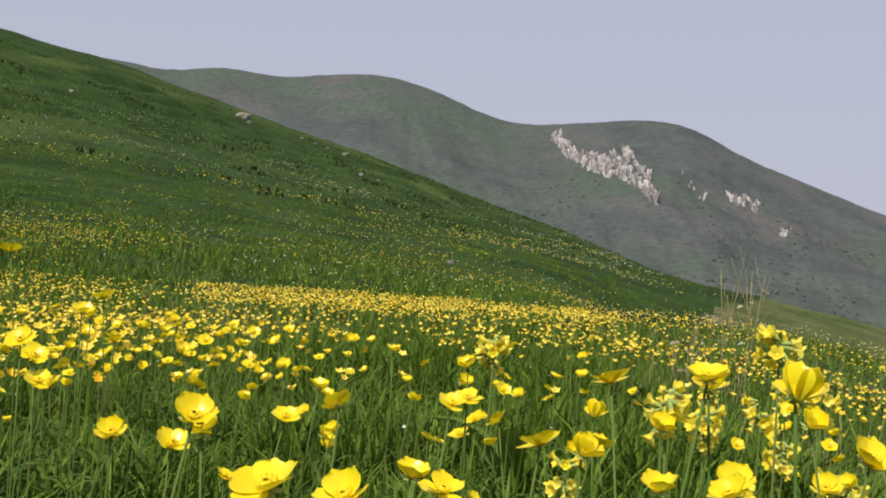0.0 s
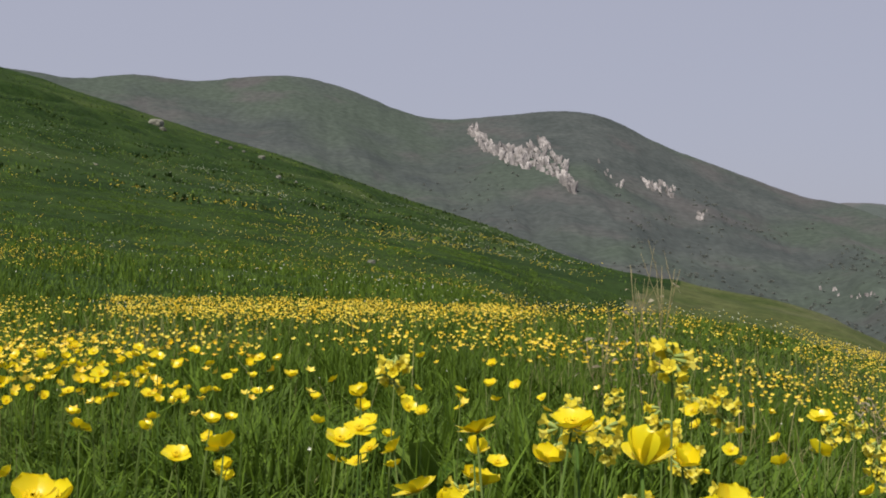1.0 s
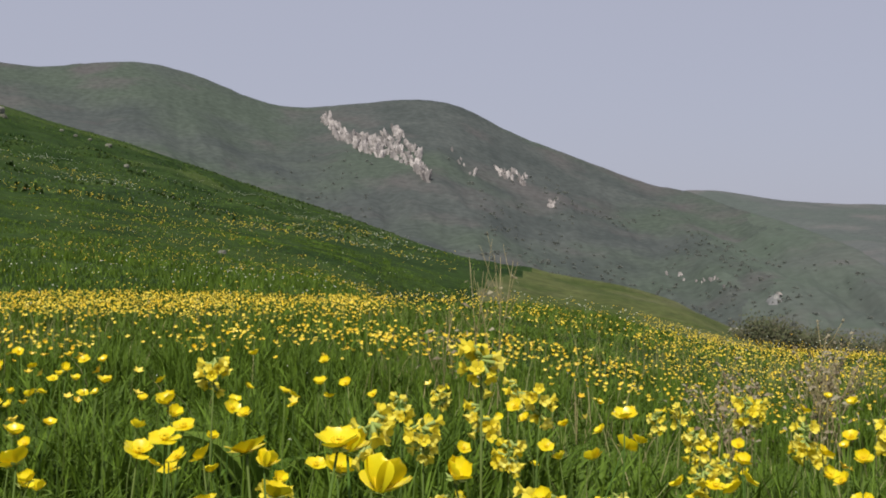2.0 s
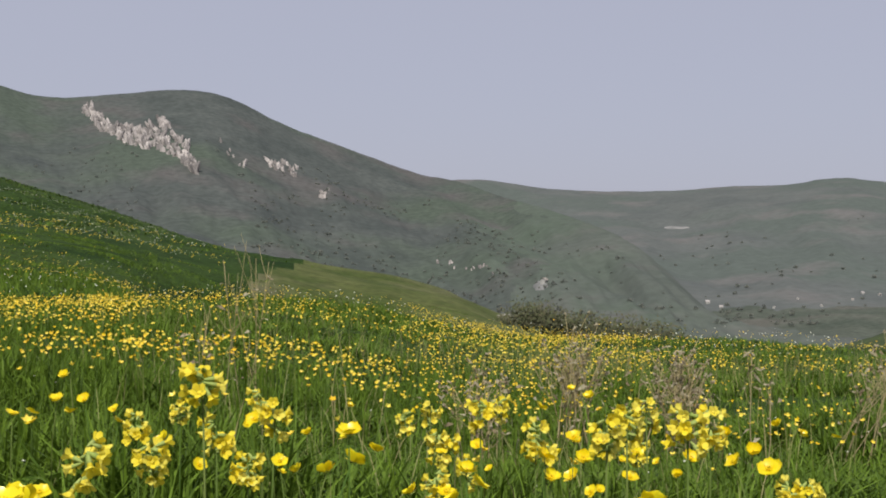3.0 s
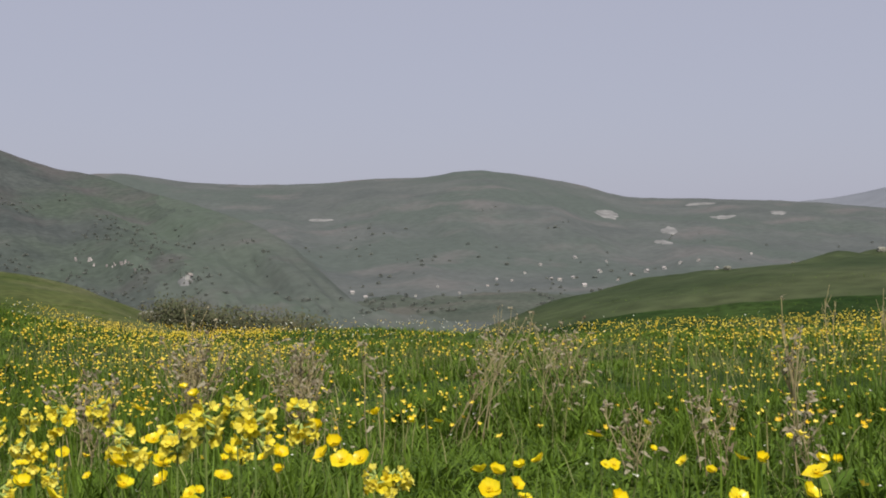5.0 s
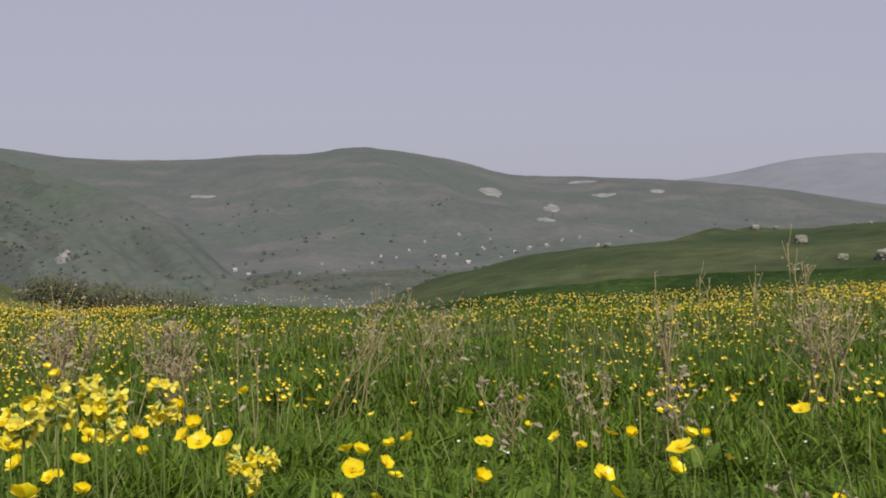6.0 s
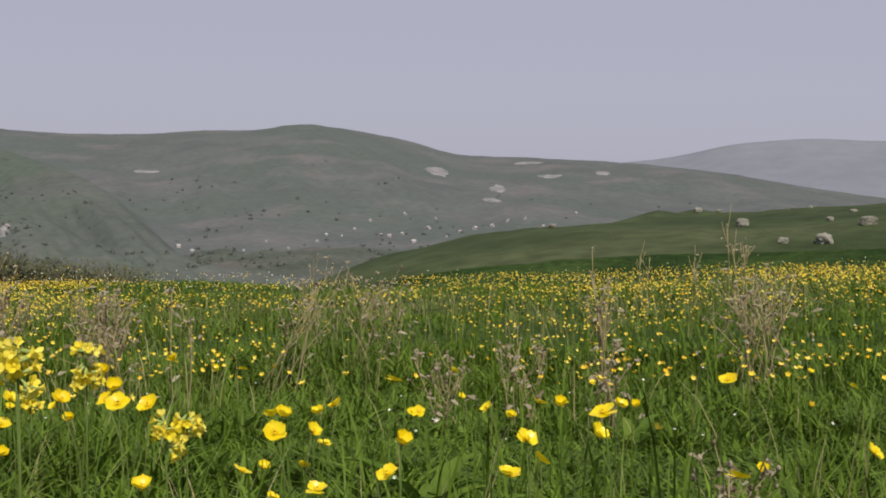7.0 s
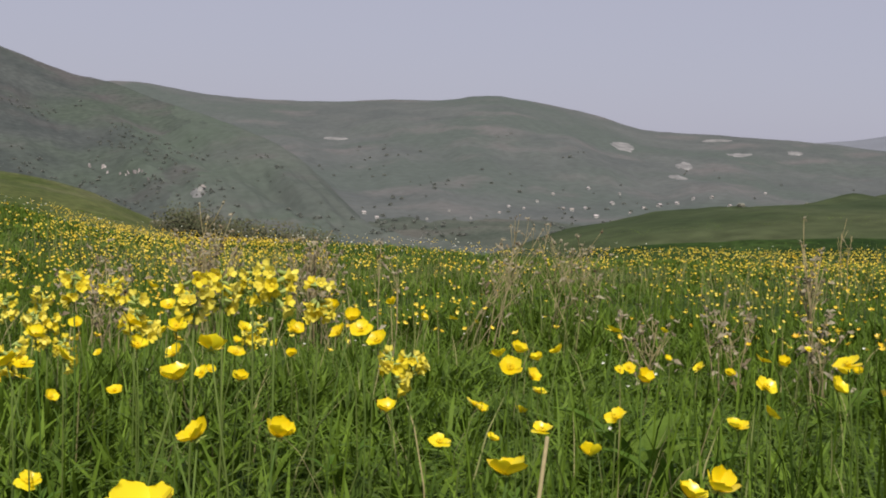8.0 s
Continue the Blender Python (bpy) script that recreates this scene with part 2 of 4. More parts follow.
MAIN = Range([(-60, 6.0), (-30, 6.6), (-20, 6.9), (-15.9, 7.22), (-13, 6.9), (-10.5, 7.35), (-7.8, 7.15), (-5.4, 7.55), (-3.1, 7.68),
              (-0.7, 7.1), (1.5, 6.2), (3.2, 5.9), (5.1, 6.1), (8.9, 6.58), (10.9, 6.3), (13, 5.2), (15.3, 4.35), (19.8, 2.8), (21.2, 2.7), (22.9, 2.0),
              (26.2, 1.1), (28.6, 0.2), (30.0, -0.7), (31.2, -1.8), (32.2, -2.9), (33.5, -3.8), (39, -4.4), (45, -4.6)], 620, 1500, 9, 21, nearing=0.42)
SECOND = Range([(-10, 1.5), (10, 2.4), (19.8, 2.6), (22.4, 2.72), (25.2, 2.28), (28, 2.15), (31.2, 2.18), (33.9, 2.42), (36, 2.42), (38, 2.8), (39.7, 2.62), (42.8, 2.12),
                (45.1, 1.42), (48.2, 1.35), (52.7, 1.16), (57, 0.75), (61, 0.05), (66, -0.6), (80, -1.0), (95, -1.2)], 1150, 2600, 12, 57, 1.1)
THIRD = Range([(44, 0.2), (50, 0.9), (52.7, 1.15), (54.7, 1.36), (57.6, 2.02), (60.8, 2.25), (64, 2.1), (70, 2.4), (80, 2.0), (110, 1.5)], 3300, 4300, 8, 33, 1.0)
mountain = MAIN.build("mountain", -45, 46, 0.12, 110, M_MOUNTAIN, "hazy grey-green scrubby mountain with a pale rock face")
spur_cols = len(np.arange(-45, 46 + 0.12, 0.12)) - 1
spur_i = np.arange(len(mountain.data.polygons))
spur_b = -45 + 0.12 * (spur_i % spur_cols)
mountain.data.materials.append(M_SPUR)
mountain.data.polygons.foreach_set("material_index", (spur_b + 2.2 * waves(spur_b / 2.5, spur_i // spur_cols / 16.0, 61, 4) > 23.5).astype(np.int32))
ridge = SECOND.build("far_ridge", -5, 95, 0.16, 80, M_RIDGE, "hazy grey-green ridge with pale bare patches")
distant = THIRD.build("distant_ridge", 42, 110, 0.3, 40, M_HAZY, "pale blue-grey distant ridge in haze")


# ---- building helpers ----
def part(name, me, parent, label="", m=None):
    """Links a mesh as one part under a thing or a part."""
    ob = new(name, me)
    ob.parent = parent
    if m is not None:
        ob.matrix_basis = m
    if label:
        ob["label"] = label
    return ob


def empty_thing(name, m, label, category, group=""):
    ob = new(name)
    ob.empty_display_size = 0.05
    ob.matrix_basis = m
    return tagged(ob, label, category, group)


class Build:
    """Collects corners and triangles."""

    def __init__(self):
        self.v, self.f = [], []

    def tube(self, pts, r0, r1, sides=5):
        pts = [Vector(p) for p in pts]
        base = len(self.v)
        for i, p in enumerate(pts):
            d = (pts[min(i + 1, len(pts) - 1)] - pts[max(i - 1, 0)]).normalized()
            a = d.orthogonal().normalized()
            b = d.cross(a)
            r = r0 + (r1 - r0) * i / (len(pts) - 1)
            for k in range(sides):
                g = 2 * math.pi * k / sides
                self.v.append(p + (a * math.cos(g) + b * math.sin(g)) * r)
        for i in range(len(pts) - 1):
            for k in range(sides):
                q, w = base + i * sides + k, base + i * sides + (k + 1) % sides
                self.f += [(q, w, w + sides), (q, w + sides, q + sides)]
        top = base + (len(pts) - 1) * sides
        for k in range(1, sides - 1):
            self.f.append((top, top + k, top + k + 1))

    def sheet(self, grid):
        """A grid of rows of points."""
        base, cols = len(self.v), len(grid[0])
        for row in grid:
            self.v += [Vector(p) for p in row]
        for i in range(len(grid) - 1):
            for j in range(cols - 1):
                a = base + i * cols + j
                self.f += [(a, a + 1, a + cols + 1), (a, a + cols + 1, a + cols)]

    def ball(self, c, r, rings=4, seg=7, squash=1.0, rough=0.0):
        grid = []
        for i in range(rings + 1):
            t = math.pi * i / rings
            row = []
            for j in range(seg + 1):
                g = 2 * math.pi * (j % seg) / seg
                k = r * (1 + rough * (lattice(float(i) + c[0] * 9, float(j % seg) + c[1] * 7, 3) - 0.5))
                row.append((c[0] + k * math.sin(t) * math.cos(g), c[1] + k * math.sin(t) * math.sin(g), c[2] + k * squash * math.cos(t)))
            grid.append(row)
        self.sheet(grid)

    def mesh(self, name, material, smooth=True):
        return mesh_of(name, np.array([tuple(p) for p in self.v]), np.array(self.f), material, smooth)


def rock_mesh(name, seed, material, size=(1, 1, 1), jag=0.35, levels=3):
    bm = bmesh.new()
    bmesh.ops.create_icosphere(bm, subdivisions=levels, radius=1.0)
    for v in bm.verts:
        p = v.co.copy()
        k = 1 + jag * noise.noise(p * 1.3 + Vector((seed * 7.1, 0, 0))) + jag * 0.5 * noise.noise(p * 3.1 + Vector((0, seed * 3.3, 0)))
        box = max(abs(p.x), abs(p.y), abs(p.z))
        v.co = Vector((p.x * size[0], p.y * size[1], p.z * size[2])) * k * (0.6 + 0.4 / box)
    me = bpy.data.meshes.new(name)
    bm.to_mesh(me)
    bm.free()
    me.materials.append(material)
    return me


M_CLIFF = surface("pale_limestone", (0.24, 0.22, 0.215), (0.66, 0.61, 0.59), 0.12, 0.9, 0.35, 0.1, 1.0, 0.3, stretch=(1, 1, 0.15), random_to=(0.17, 0.16, 0.158))
M_QUARRY = surface("bare_chalky_earth", (0.16, 0.165, 0.165), (0.29, 0.287, 0.285), 0.05, 0.95, 0.2, 0.1)
M_STONE = surface("lichened_stone", (0.11, 0.115, 0.085), (0.27, 0.265, 0.215), 3.0, 0.9, 0.4, 0.1, 0.03, 12.0, random_to=(0.30, 0.295, 0.25))
# leaf colour raised for haze and to offset the clumps' own shade
M_SCRUB = surface("hazed_scrub_leaf", (0.200, 0.235, 0.205), (0.250, 0.275, 0.240), 0.2, 0.9, 0.1, 0.05, through_light=0.5, random_to=(0.220, 0.225, 0.200), random_by="island")
M_BROWN = surface("brown_bush_twigs", (0.095, 0.088, 0.055), (0.130, 0.120, 0.075), 2.0, 0.9, 0.3, 0.1, random_to=(0.085, 0.105, 0.05), random_by="island")
# whitewash dulled in colour to give the houses a hazy look
M_WALL = surface("hazed_whitewash", (0.30, 0.30, 0.29), (0.50, 0.49, 0.47), 0.6, 0.9, 0.15, 0.1)
M_ROOF = surface("pale_roof", (0.25, 0.22, 0.20), (0.42, 0.38, 0.35), 0.6, 0.8, 0.2, 0.2, random_to=(0.45, 0.42, 0.42))
M_PANE = surface("dark_window", (0.03, 0.035, 0.04), (0.05, 0.055, 0.06), 2.0, 0.2, 0.0, 0.5)

# ---- rock faces of the mountain ----
rnd = random.Random(11)
cliff_blocks = [rock_mesh("rock", k, M_CLIFF, (0.34 + 0.1 * (k % 3), 0.7, 1.9 + 0.6 * (k % 2)), 0.40, 3) for k in range(6)]


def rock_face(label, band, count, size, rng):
    """Blocks of rock standing out of the mountain's face; band: bearing, lowest and highest rise in the camera's view.
    """
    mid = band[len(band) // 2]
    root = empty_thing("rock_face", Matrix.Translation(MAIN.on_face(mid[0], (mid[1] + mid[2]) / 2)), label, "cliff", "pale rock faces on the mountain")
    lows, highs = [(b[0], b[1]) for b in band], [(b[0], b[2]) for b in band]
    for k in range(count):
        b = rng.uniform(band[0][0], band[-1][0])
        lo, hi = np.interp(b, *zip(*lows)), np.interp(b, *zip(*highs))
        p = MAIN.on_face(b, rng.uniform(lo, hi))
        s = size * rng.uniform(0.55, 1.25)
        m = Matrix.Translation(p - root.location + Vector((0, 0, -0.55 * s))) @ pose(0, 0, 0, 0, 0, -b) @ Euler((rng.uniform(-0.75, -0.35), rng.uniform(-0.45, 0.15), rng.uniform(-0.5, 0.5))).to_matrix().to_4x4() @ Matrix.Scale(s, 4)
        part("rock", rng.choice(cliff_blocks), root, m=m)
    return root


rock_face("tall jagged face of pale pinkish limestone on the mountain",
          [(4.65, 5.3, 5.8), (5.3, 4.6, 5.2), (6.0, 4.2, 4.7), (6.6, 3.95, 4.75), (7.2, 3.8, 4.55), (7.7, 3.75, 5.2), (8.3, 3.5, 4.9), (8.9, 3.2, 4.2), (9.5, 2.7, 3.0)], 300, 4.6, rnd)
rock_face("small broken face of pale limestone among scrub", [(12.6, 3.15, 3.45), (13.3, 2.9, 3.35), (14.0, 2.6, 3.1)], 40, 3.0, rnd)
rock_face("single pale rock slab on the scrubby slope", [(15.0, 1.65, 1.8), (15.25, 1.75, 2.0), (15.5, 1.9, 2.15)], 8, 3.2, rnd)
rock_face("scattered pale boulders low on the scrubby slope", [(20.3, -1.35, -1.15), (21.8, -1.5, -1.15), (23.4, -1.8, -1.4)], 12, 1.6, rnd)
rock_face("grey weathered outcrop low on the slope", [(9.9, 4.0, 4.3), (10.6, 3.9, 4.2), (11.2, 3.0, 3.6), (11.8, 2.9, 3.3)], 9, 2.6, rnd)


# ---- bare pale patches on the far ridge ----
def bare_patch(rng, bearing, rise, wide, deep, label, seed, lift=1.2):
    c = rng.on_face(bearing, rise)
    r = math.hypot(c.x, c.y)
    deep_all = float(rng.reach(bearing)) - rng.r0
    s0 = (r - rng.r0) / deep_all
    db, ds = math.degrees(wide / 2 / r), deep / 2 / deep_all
    verts, faces, rings, seg = [], [], 5, 28
    for i in range(rings + 1):
        for j in range(seg):
            g = 2 * math.pi * j / seg
            k = i / rings * (1 + 0.35 * float(waves(math.cos(g) * 1.7 + seed, math.sin(g) * 1.7, seed)))
            p = rng.at(bearing + db * k * math.cos(g), s0 + ds * k * math.sin(g))
            verts.append((p[0], p[1], p[2] + lift - 2 * lift * (i == rings)))
    for i in range(rings):
        for j in range(seg):
            faces.append((i * seg + j, i * seg + (j + 1) % seg, (i + 1) * seg + (j + 1) % seg, (i + 1) * seg + j))
    return tagged(new("bare_patch", mesh_of("bare_patch", verts, faces, M_QUARRY, True)), label, "bare ground", "pale bare patches on the slopes", kind="structure")


# bearing and rise as the camera sees them, then width and depth in metres
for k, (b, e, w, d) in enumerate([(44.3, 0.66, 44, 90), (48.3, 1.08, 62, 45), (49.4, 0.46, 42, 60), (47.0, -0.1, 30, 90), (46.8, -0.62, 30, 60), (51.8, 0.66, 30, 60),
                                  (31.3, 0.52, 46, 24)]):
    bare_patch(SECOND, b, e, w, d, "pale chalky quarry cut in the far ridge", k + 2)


# ---- scrub on the slopes, stuff nobody could count ----
def scrub(name, places, material, label, rng, leaf=0.33):
    """Bushes as clumps of small leaf faces round short stems."""
    v, f = [], []
    for p, s in places:
        n = 26
        for _ in range(n):
            d = Vector((rng.gauss(0, 1), rng.gauss(0, 1), abs(rng.gauss(0, 0.6)))).normalized() * s * rng.uniform(0.4, 1.0)
            c = Vector(p) + d + Vector((0, 0, 0.2 * s))
            a = Vector((rng.gauss(0, 1), rng.gauss(0, 1), rng.gauss(0, 1))).normalized() * s * leaf
            b = a.cross(Vector((rng.gauss(0, 1), rng.gauss(0, 1), rng.gauss(0, 1)))).normalized() * s * leaf
            i = len(v)
            v += [c - a, c + b, c + a * 1.1, c - b * 0.9]
            f.append((i, i + 1, i + 2, i + 3))
    return tagged(new(name, mesh_of(name, [tuple(q) for q in v], f, material)), label, "scrub", kind="stuff")


rnd = random.Random(5)
spots = []
while len(spots) < 1500:
    b, s = rnd.triangular(-6, 31, 20), rnd.random() ** 1.6 * 0.8 + 0.02
    if float(waves(b / 2.0, s * 7, 4)) + 0.9 * (0.45 - s) + 0.02 * (b - 12) * (b < 22) > 0.15:
        spots.append((MAIN.at(b, s), rnd.uniform(0.7, 2.0)))
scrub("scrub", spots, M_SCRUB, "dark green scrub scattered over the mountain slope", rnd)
spots = []
while len(spots) < 200:
    b, s = rnd.uniform(26, 62), rnd.random() ** 1.3 * 0.7 + 0.01
    if float(waves(b / 2.5, s * 9, 14)) + 0.4 * (0.3 - s) > 0.1:
        spots.append((SECOND.at(b, s * 0.75), rnd.uniform(1.2, 3.2)))
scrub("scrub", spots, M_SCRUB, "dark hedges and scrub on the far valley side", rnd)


# ---- village ----
def house_mesh():
    w = Build()
    for a, b in (((-0.5, -0.4), (0.5, -0.4)), ((0.5, -0.4), (0.5, 0.4)), ((0.5, 0.4), (-0.5, 0.4)), ((-0.5, 0.4), (-0.5, -0.4))):
        w.sheet([[(*a, -0.6), (*b, -0.6)], [(*a, 0.5), (*b, 0.5)]])
    for x in (-0.5, 0.5):
        i = len(w.v)
        w.v += [Vector((x, -0.4, 0.5)), Vector((x, 0.4, 0.5)), Vector((x, 0, 0.78))]
        w.f.append((i, i + 1, i + 2))
    r = Build()
    for s in (-1, 1):
        r.sheet([[(-0.56, s * 0.47, 0.46), (0.56, s * 0.47, 0.46)], [(-0.56, 0, 0.83), (0.56, 0, 0.83)]])
        r.sheet([[(-0.56, s * 0.47, 0.41), (0.56, s * 0.47, 0.41)], [(-0.56, 0, 0.78), (0.56, 0, 0.78)]])
    d = Build()
    d.sheet([[(-0.09, -0.405, 0.05), (0.09, -0.405, 0.05)], [(-0.09, -0.405, 0.32), (0.09, -0.405, 0.32)]])
    return w.mesh("wall", M_WALL, False), r.mesh("roof", M_ROOF, False), d.mesh("window", M_PANE, False)


HOUSE = house_mesh()


def village_house(p, size, turn, label):
    root = empty_thing("house", Matrix.Translation(p) @ pose(0, 0, 0, 0, 0, turn) @ Matrix.Scale(size, 4), label, "house", "white houses of the village")
    part("wall", HOUSE[0], root)
    part("roof", HOUSE[1], root)
    for x in (-0.28, 0.0, 0.28):
        part("window", HOUSE[2], root, m=Matrix.Translation((x, 0, 0)))
    return root


def valley_spot(bearing, rise):
    """Where the camera's line at that bearing and rise first meets the valley floor or a slope beyond it."""
    ray = np.linspace(240, 2500, 1200)
    x, y = ray * math.sin(radians(bearing)), ray * math.cos(radians(bearing))
    line = EYE_Z + ray * math.tan(radians(rise))
    under = np.nonzero(ground_z(x, y) >= line)[0]
    r_ground = ray[under[0]] if len(under) else 9999.0
    best = Vector((x[under[0]], y[under[0]], line[under[0]])) if len(under) else None
    for rg in (MAIN, SECOND):
        p = rg.on_face(bearing, rise)
        if math.hypot(p.x, p.y) < r_ground and abs(math.degrees(math.atan2(p.z - EYE_Z, math.hypot(p.x, p.y))) - rise) < 0.15:
            best, r_ground = p, math.hypot(p.x, p.y)
    return best


rnd = random.Random(31)
spots = []
for _ in range(300):
    b, e = rnd.uniform(23, 45), -3.75 + abs(rnd.gauss(0, 0.45))
    spot = valley_spot(b, e)
    if spot and float(waves(b / 1.2, e * 2.0, 44, 2)) > -0.15:
        spots.append((tuple(spot), rnd.uniform(0.6, 1.5) * spot.length / 600))
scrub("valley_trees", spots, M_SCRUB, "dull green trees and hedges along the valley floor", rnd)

rnd = random.Random(8)
for b, e in [(39.2, -2.29), (39.9, -2.35), (41.2, -1.63), (41.7, -2.28), (42.7, -2.23), (43.9, -1.97), (44.7, -2.36), (42.8, -1.32), (42.1, -2.35), (46.0, -1.97),
             (46.5, -2.36), (46.8, -1.84), (47.5, -1.58), (49.1, -1.84), (50.6, -1.19), (32.6, -2.86), (33.2, -3.06), (38.8, -2.6),
             (40.5, -2.0), (43.2, -2.6), (37.5, -2.9), (48.3, -1.5), (45.3, -2.1), (35.5, -3.0), (36.5, -2.6), (44.2, -1.5)]:
    spot = valley_spot(b, e)
    if spot:
        village_house(spot, rnd.uniform(2.6, 5.2) * min(1.0, spot.length / 1500), rnd.uniform(0, 180), rnd.choice(["small white valley house with a pale gable roof", "small white valley house with a pale gable roof"]))
spot = valley_spot(25.2, -2.1)
bare_patch(MAIN, 25.1, -2.15, 11, 18, "pale trampled yard round a hillside house", 9, 0.3)
village_house(spot + Vector((1.5, 0, 0.6)), 4.6, 40, "white hillside house standing on a pale yard")


# ---- stones ----
def on_ground(bearing, rise, r_min=4.0, r_max=170.0):
    """The farthest place on the shelf or hill that the camera sees at that bearing and angle of rise."""
    r = np.linspace(r_min, r_max, 1500)
    x, y = r * math.sin(radians(bearing)), r * math.cos(radians(bearing))
    z = ground_z(x, y)
    e = np.degrees(np.arctan2(z - EYE_Z, r))
    i = np.nonzero((e[1:] >= rise) & (e[:-1] < rise))[0]
    i = int(i[-1]) + 1 if len(i) else int(np.argmax(e))
    return Vector((x[i], y[i], z[i])), r[i]


boulder_shapes = [rock_mesh("boulder", 30 + k, M_STONE, (1.1, 0.9, 0.75), 0.3, 3) for k in range(4)]
rnd = random.Random(3)
# bearing, rise and breadth as an angle, all as seen from the camera
for b, e, w in [(58.2, -1.6, 0.75), (63.5, -1.45, 0.85), (56.2, -1.05, 0.5), (61.7, -2.3, 1.0), (61.9, -1.3, 0.35), (62.8, -1.0, 0.45), (60.3, -0.85, 0.28),
                (61.0, -0.8, 0.25), (54.7, -1.4, 0.3), (57.1, -1.0, 0.3), (49.7, -1.8, 0.35), (49.2, -1.95, 0.3), (60.0, -2.3, 0.5), (46.8, -2.45, 0.2), (48.0, -2.2, 0.2), (52.5, -1.6, 0.25),
                (23.6, -3.75, 0.8), (-9.5, 5.1, 0.7), (-9.2, 4.9, 0.35), (-4.8, 3.85, 0.35), (-4.0, 3.0, 0.3), (-3.9, 1.95, 0.3), (0.4, -0.75, 0.42), (-6.8, 4.45, 0.2), (-6.2, 4.25, 0.2),
                (-5.6, 4.1, 0.2), (-3.2, 2.8, 0.18), (-17, 5.5, 0.3), (-12, 3.2, 0.2), (2.2, 0.4, 0.2)]:
    p, r = on_ground(b, e)
    s = r * math.tan(radians(w)) / 2 * 0.8
    ob = new("boulder", rnd.choice(boulder_shapes))
    ob.matrix_basis = Matrix.Translation(p + Vector((0, 0, 0.25 * s))) @ pose(0, 0, 0, 0, 0, rnd.uniform(0, 360)) @ Matrix.Scale(s, 4)
    tagged(ob, "rough grey boulder half sunk in the grassy slope" if w > 0.4 else "small pale stone lying in the hillside grass", "rock", "stones on the slopes")


# ---- brown bushes below the lip of the shelf ----
def bush(p, s, label, rng):
    root = empty_thing("bush", Matrix.Translation(p), label, "bush", "bushes below the meadow's edge")
    st = Build()
    for _ in range(7):
        a, h = rng.uniform(0, 6.28), s * rng.uniform(0.7, 1.1)
        q = Vector((math.cos(a) * s * 0.6, math.sin(a) * s * 0.6, h))
        st.tube([(0, 0, 0), q * 0.5 + Vector((0, 0, 0.1 * s)), q], 0.03 * s, 0.008 * s)
    part("stem", st.mesh("stem", M_BROWN), root)
    v, f = [], []
    for _ in range(1500):
        d = Vector((rng.gauss(0, 1), rng.gauss(0, 1), rng.gauss(0, 0.8))).normalized() * rng.uniform(0.5, 1.0) * s * (0.8 + 0.4 * rng.random())
        c = Vector((d.x, d.y, abs(d.z) * 0.9 + 0.25 * s))
        a = Vector((rng.gauss(0, 1), rng.gauss(0, 1), rng.gauss(0, 1))).normalized() * 0.05 * s
        b = a.orthogonal().normalized() * 0.034 * s
        i = len(v)
        v += [c - a, c + b, c + a, c - b]
        f.append((i, i + 1, i + 2, i + 3))
    part("crown", mesh_of("crown", [tuple(q) for q in v], f, M_BROWN), root)


rnd = random.Random(21)
for b, r, top in [(24.6, 52, -3.55), (25.4, 54, -3.35), (26.5, 55, -3.4), (27.5, 54, -3.2), (28.6, 56, -3.3), (29.6, 55, -3.45), (30.6, 58, -3.45)]:
    x, y = r * math.sin(radians(b)), r * math.cos(radians(b))
    g = gz(x, y)
    s = max(1.2, (EYE_Z + r * math.tan(radians(top)) - g) / 1.2)
    bush(Vector((x, y, g)), s, "brownish-green bush below the meadow's edge", rnd)


# ---- meadow plants ----
M_PETAL = surface("buttercup_petal", (0.84, 0.61, 0.004), (0.91, 0.73, 0.010), 60.0, 0.30, 0.0, 0.45, random_to=(0.90, 0.78, 0.02), through_light=0.30)
M_PETAL_FAR = surface("buttercup_petal_far", (0.78, 0.46, 0.008), (0.92, 0.66, 0.02), 2.0, 0.35, 0.0, 0.4, random_to=(0.94, 0.78, 0.12), random_by="island", through_light=0.25)
M_COWSLIP = surface("cowslip_petal", (0.80, 0.68, 0.05), (0.90, 0.84, 0.22), 30.0, 0.6, 0.0, 0.2, random_to=(0.86, 0.70, 0.03), through_light=0.3)
M_CENTRE = surface("stamens", (0.80, 0.56, 0.01), (0.88, 0.68, 0.03), 300.0, 0.8, 0.3, 0.1)
M_CALYX = surface("pale_calyx", (0.30, 0.40, 0.10), (0.42, 0.50, 0.16), 60.0, 0.7, 0.0, 0.2, through_light=0.2)
M_STEM = surface("flower_stem", (0.045, 0.10, 0.015), (0.085, 0.15, 0.025), 30.0, 0.7, 0.0, 0.15, random_to=(0.12, 0.16, 0.04))
M_LEAF = surface("broad_leaf", (0.055, 0.125, 0.012), (0.11, 0.19, 0.03), 25.0, 0.65, 0.2, 0.12, random_to=(0.14, 0.21, 0.03), through_light=0.25)
M_DRY = surface("dry_stalk", (0.28, 0.23, 0.11), (0.46, 0.39, 0.22), 20.0, 0.85, 0.3, 0.1, random_to=(0.34, 0.29, 0.16))
M_DRY_GREY = surface("dry_seed_head", (0.13, 0.095, 0.055), (0.28, 0.22, 0.14), 40.0, 0.95, 0.3, 0.1, random_to=(0.46, 0.42, 0.30), random_by="island", through_light=0.15)
M_STRAW = surface("straw_blade", (0.26, 0.23, 0.10), (0.42, 0.36, 0.19), 8.0, 0.7, 0.0, 0.2, random_to=(0.20, 0.24, 0.08), random_by="island", through_light=0.2)
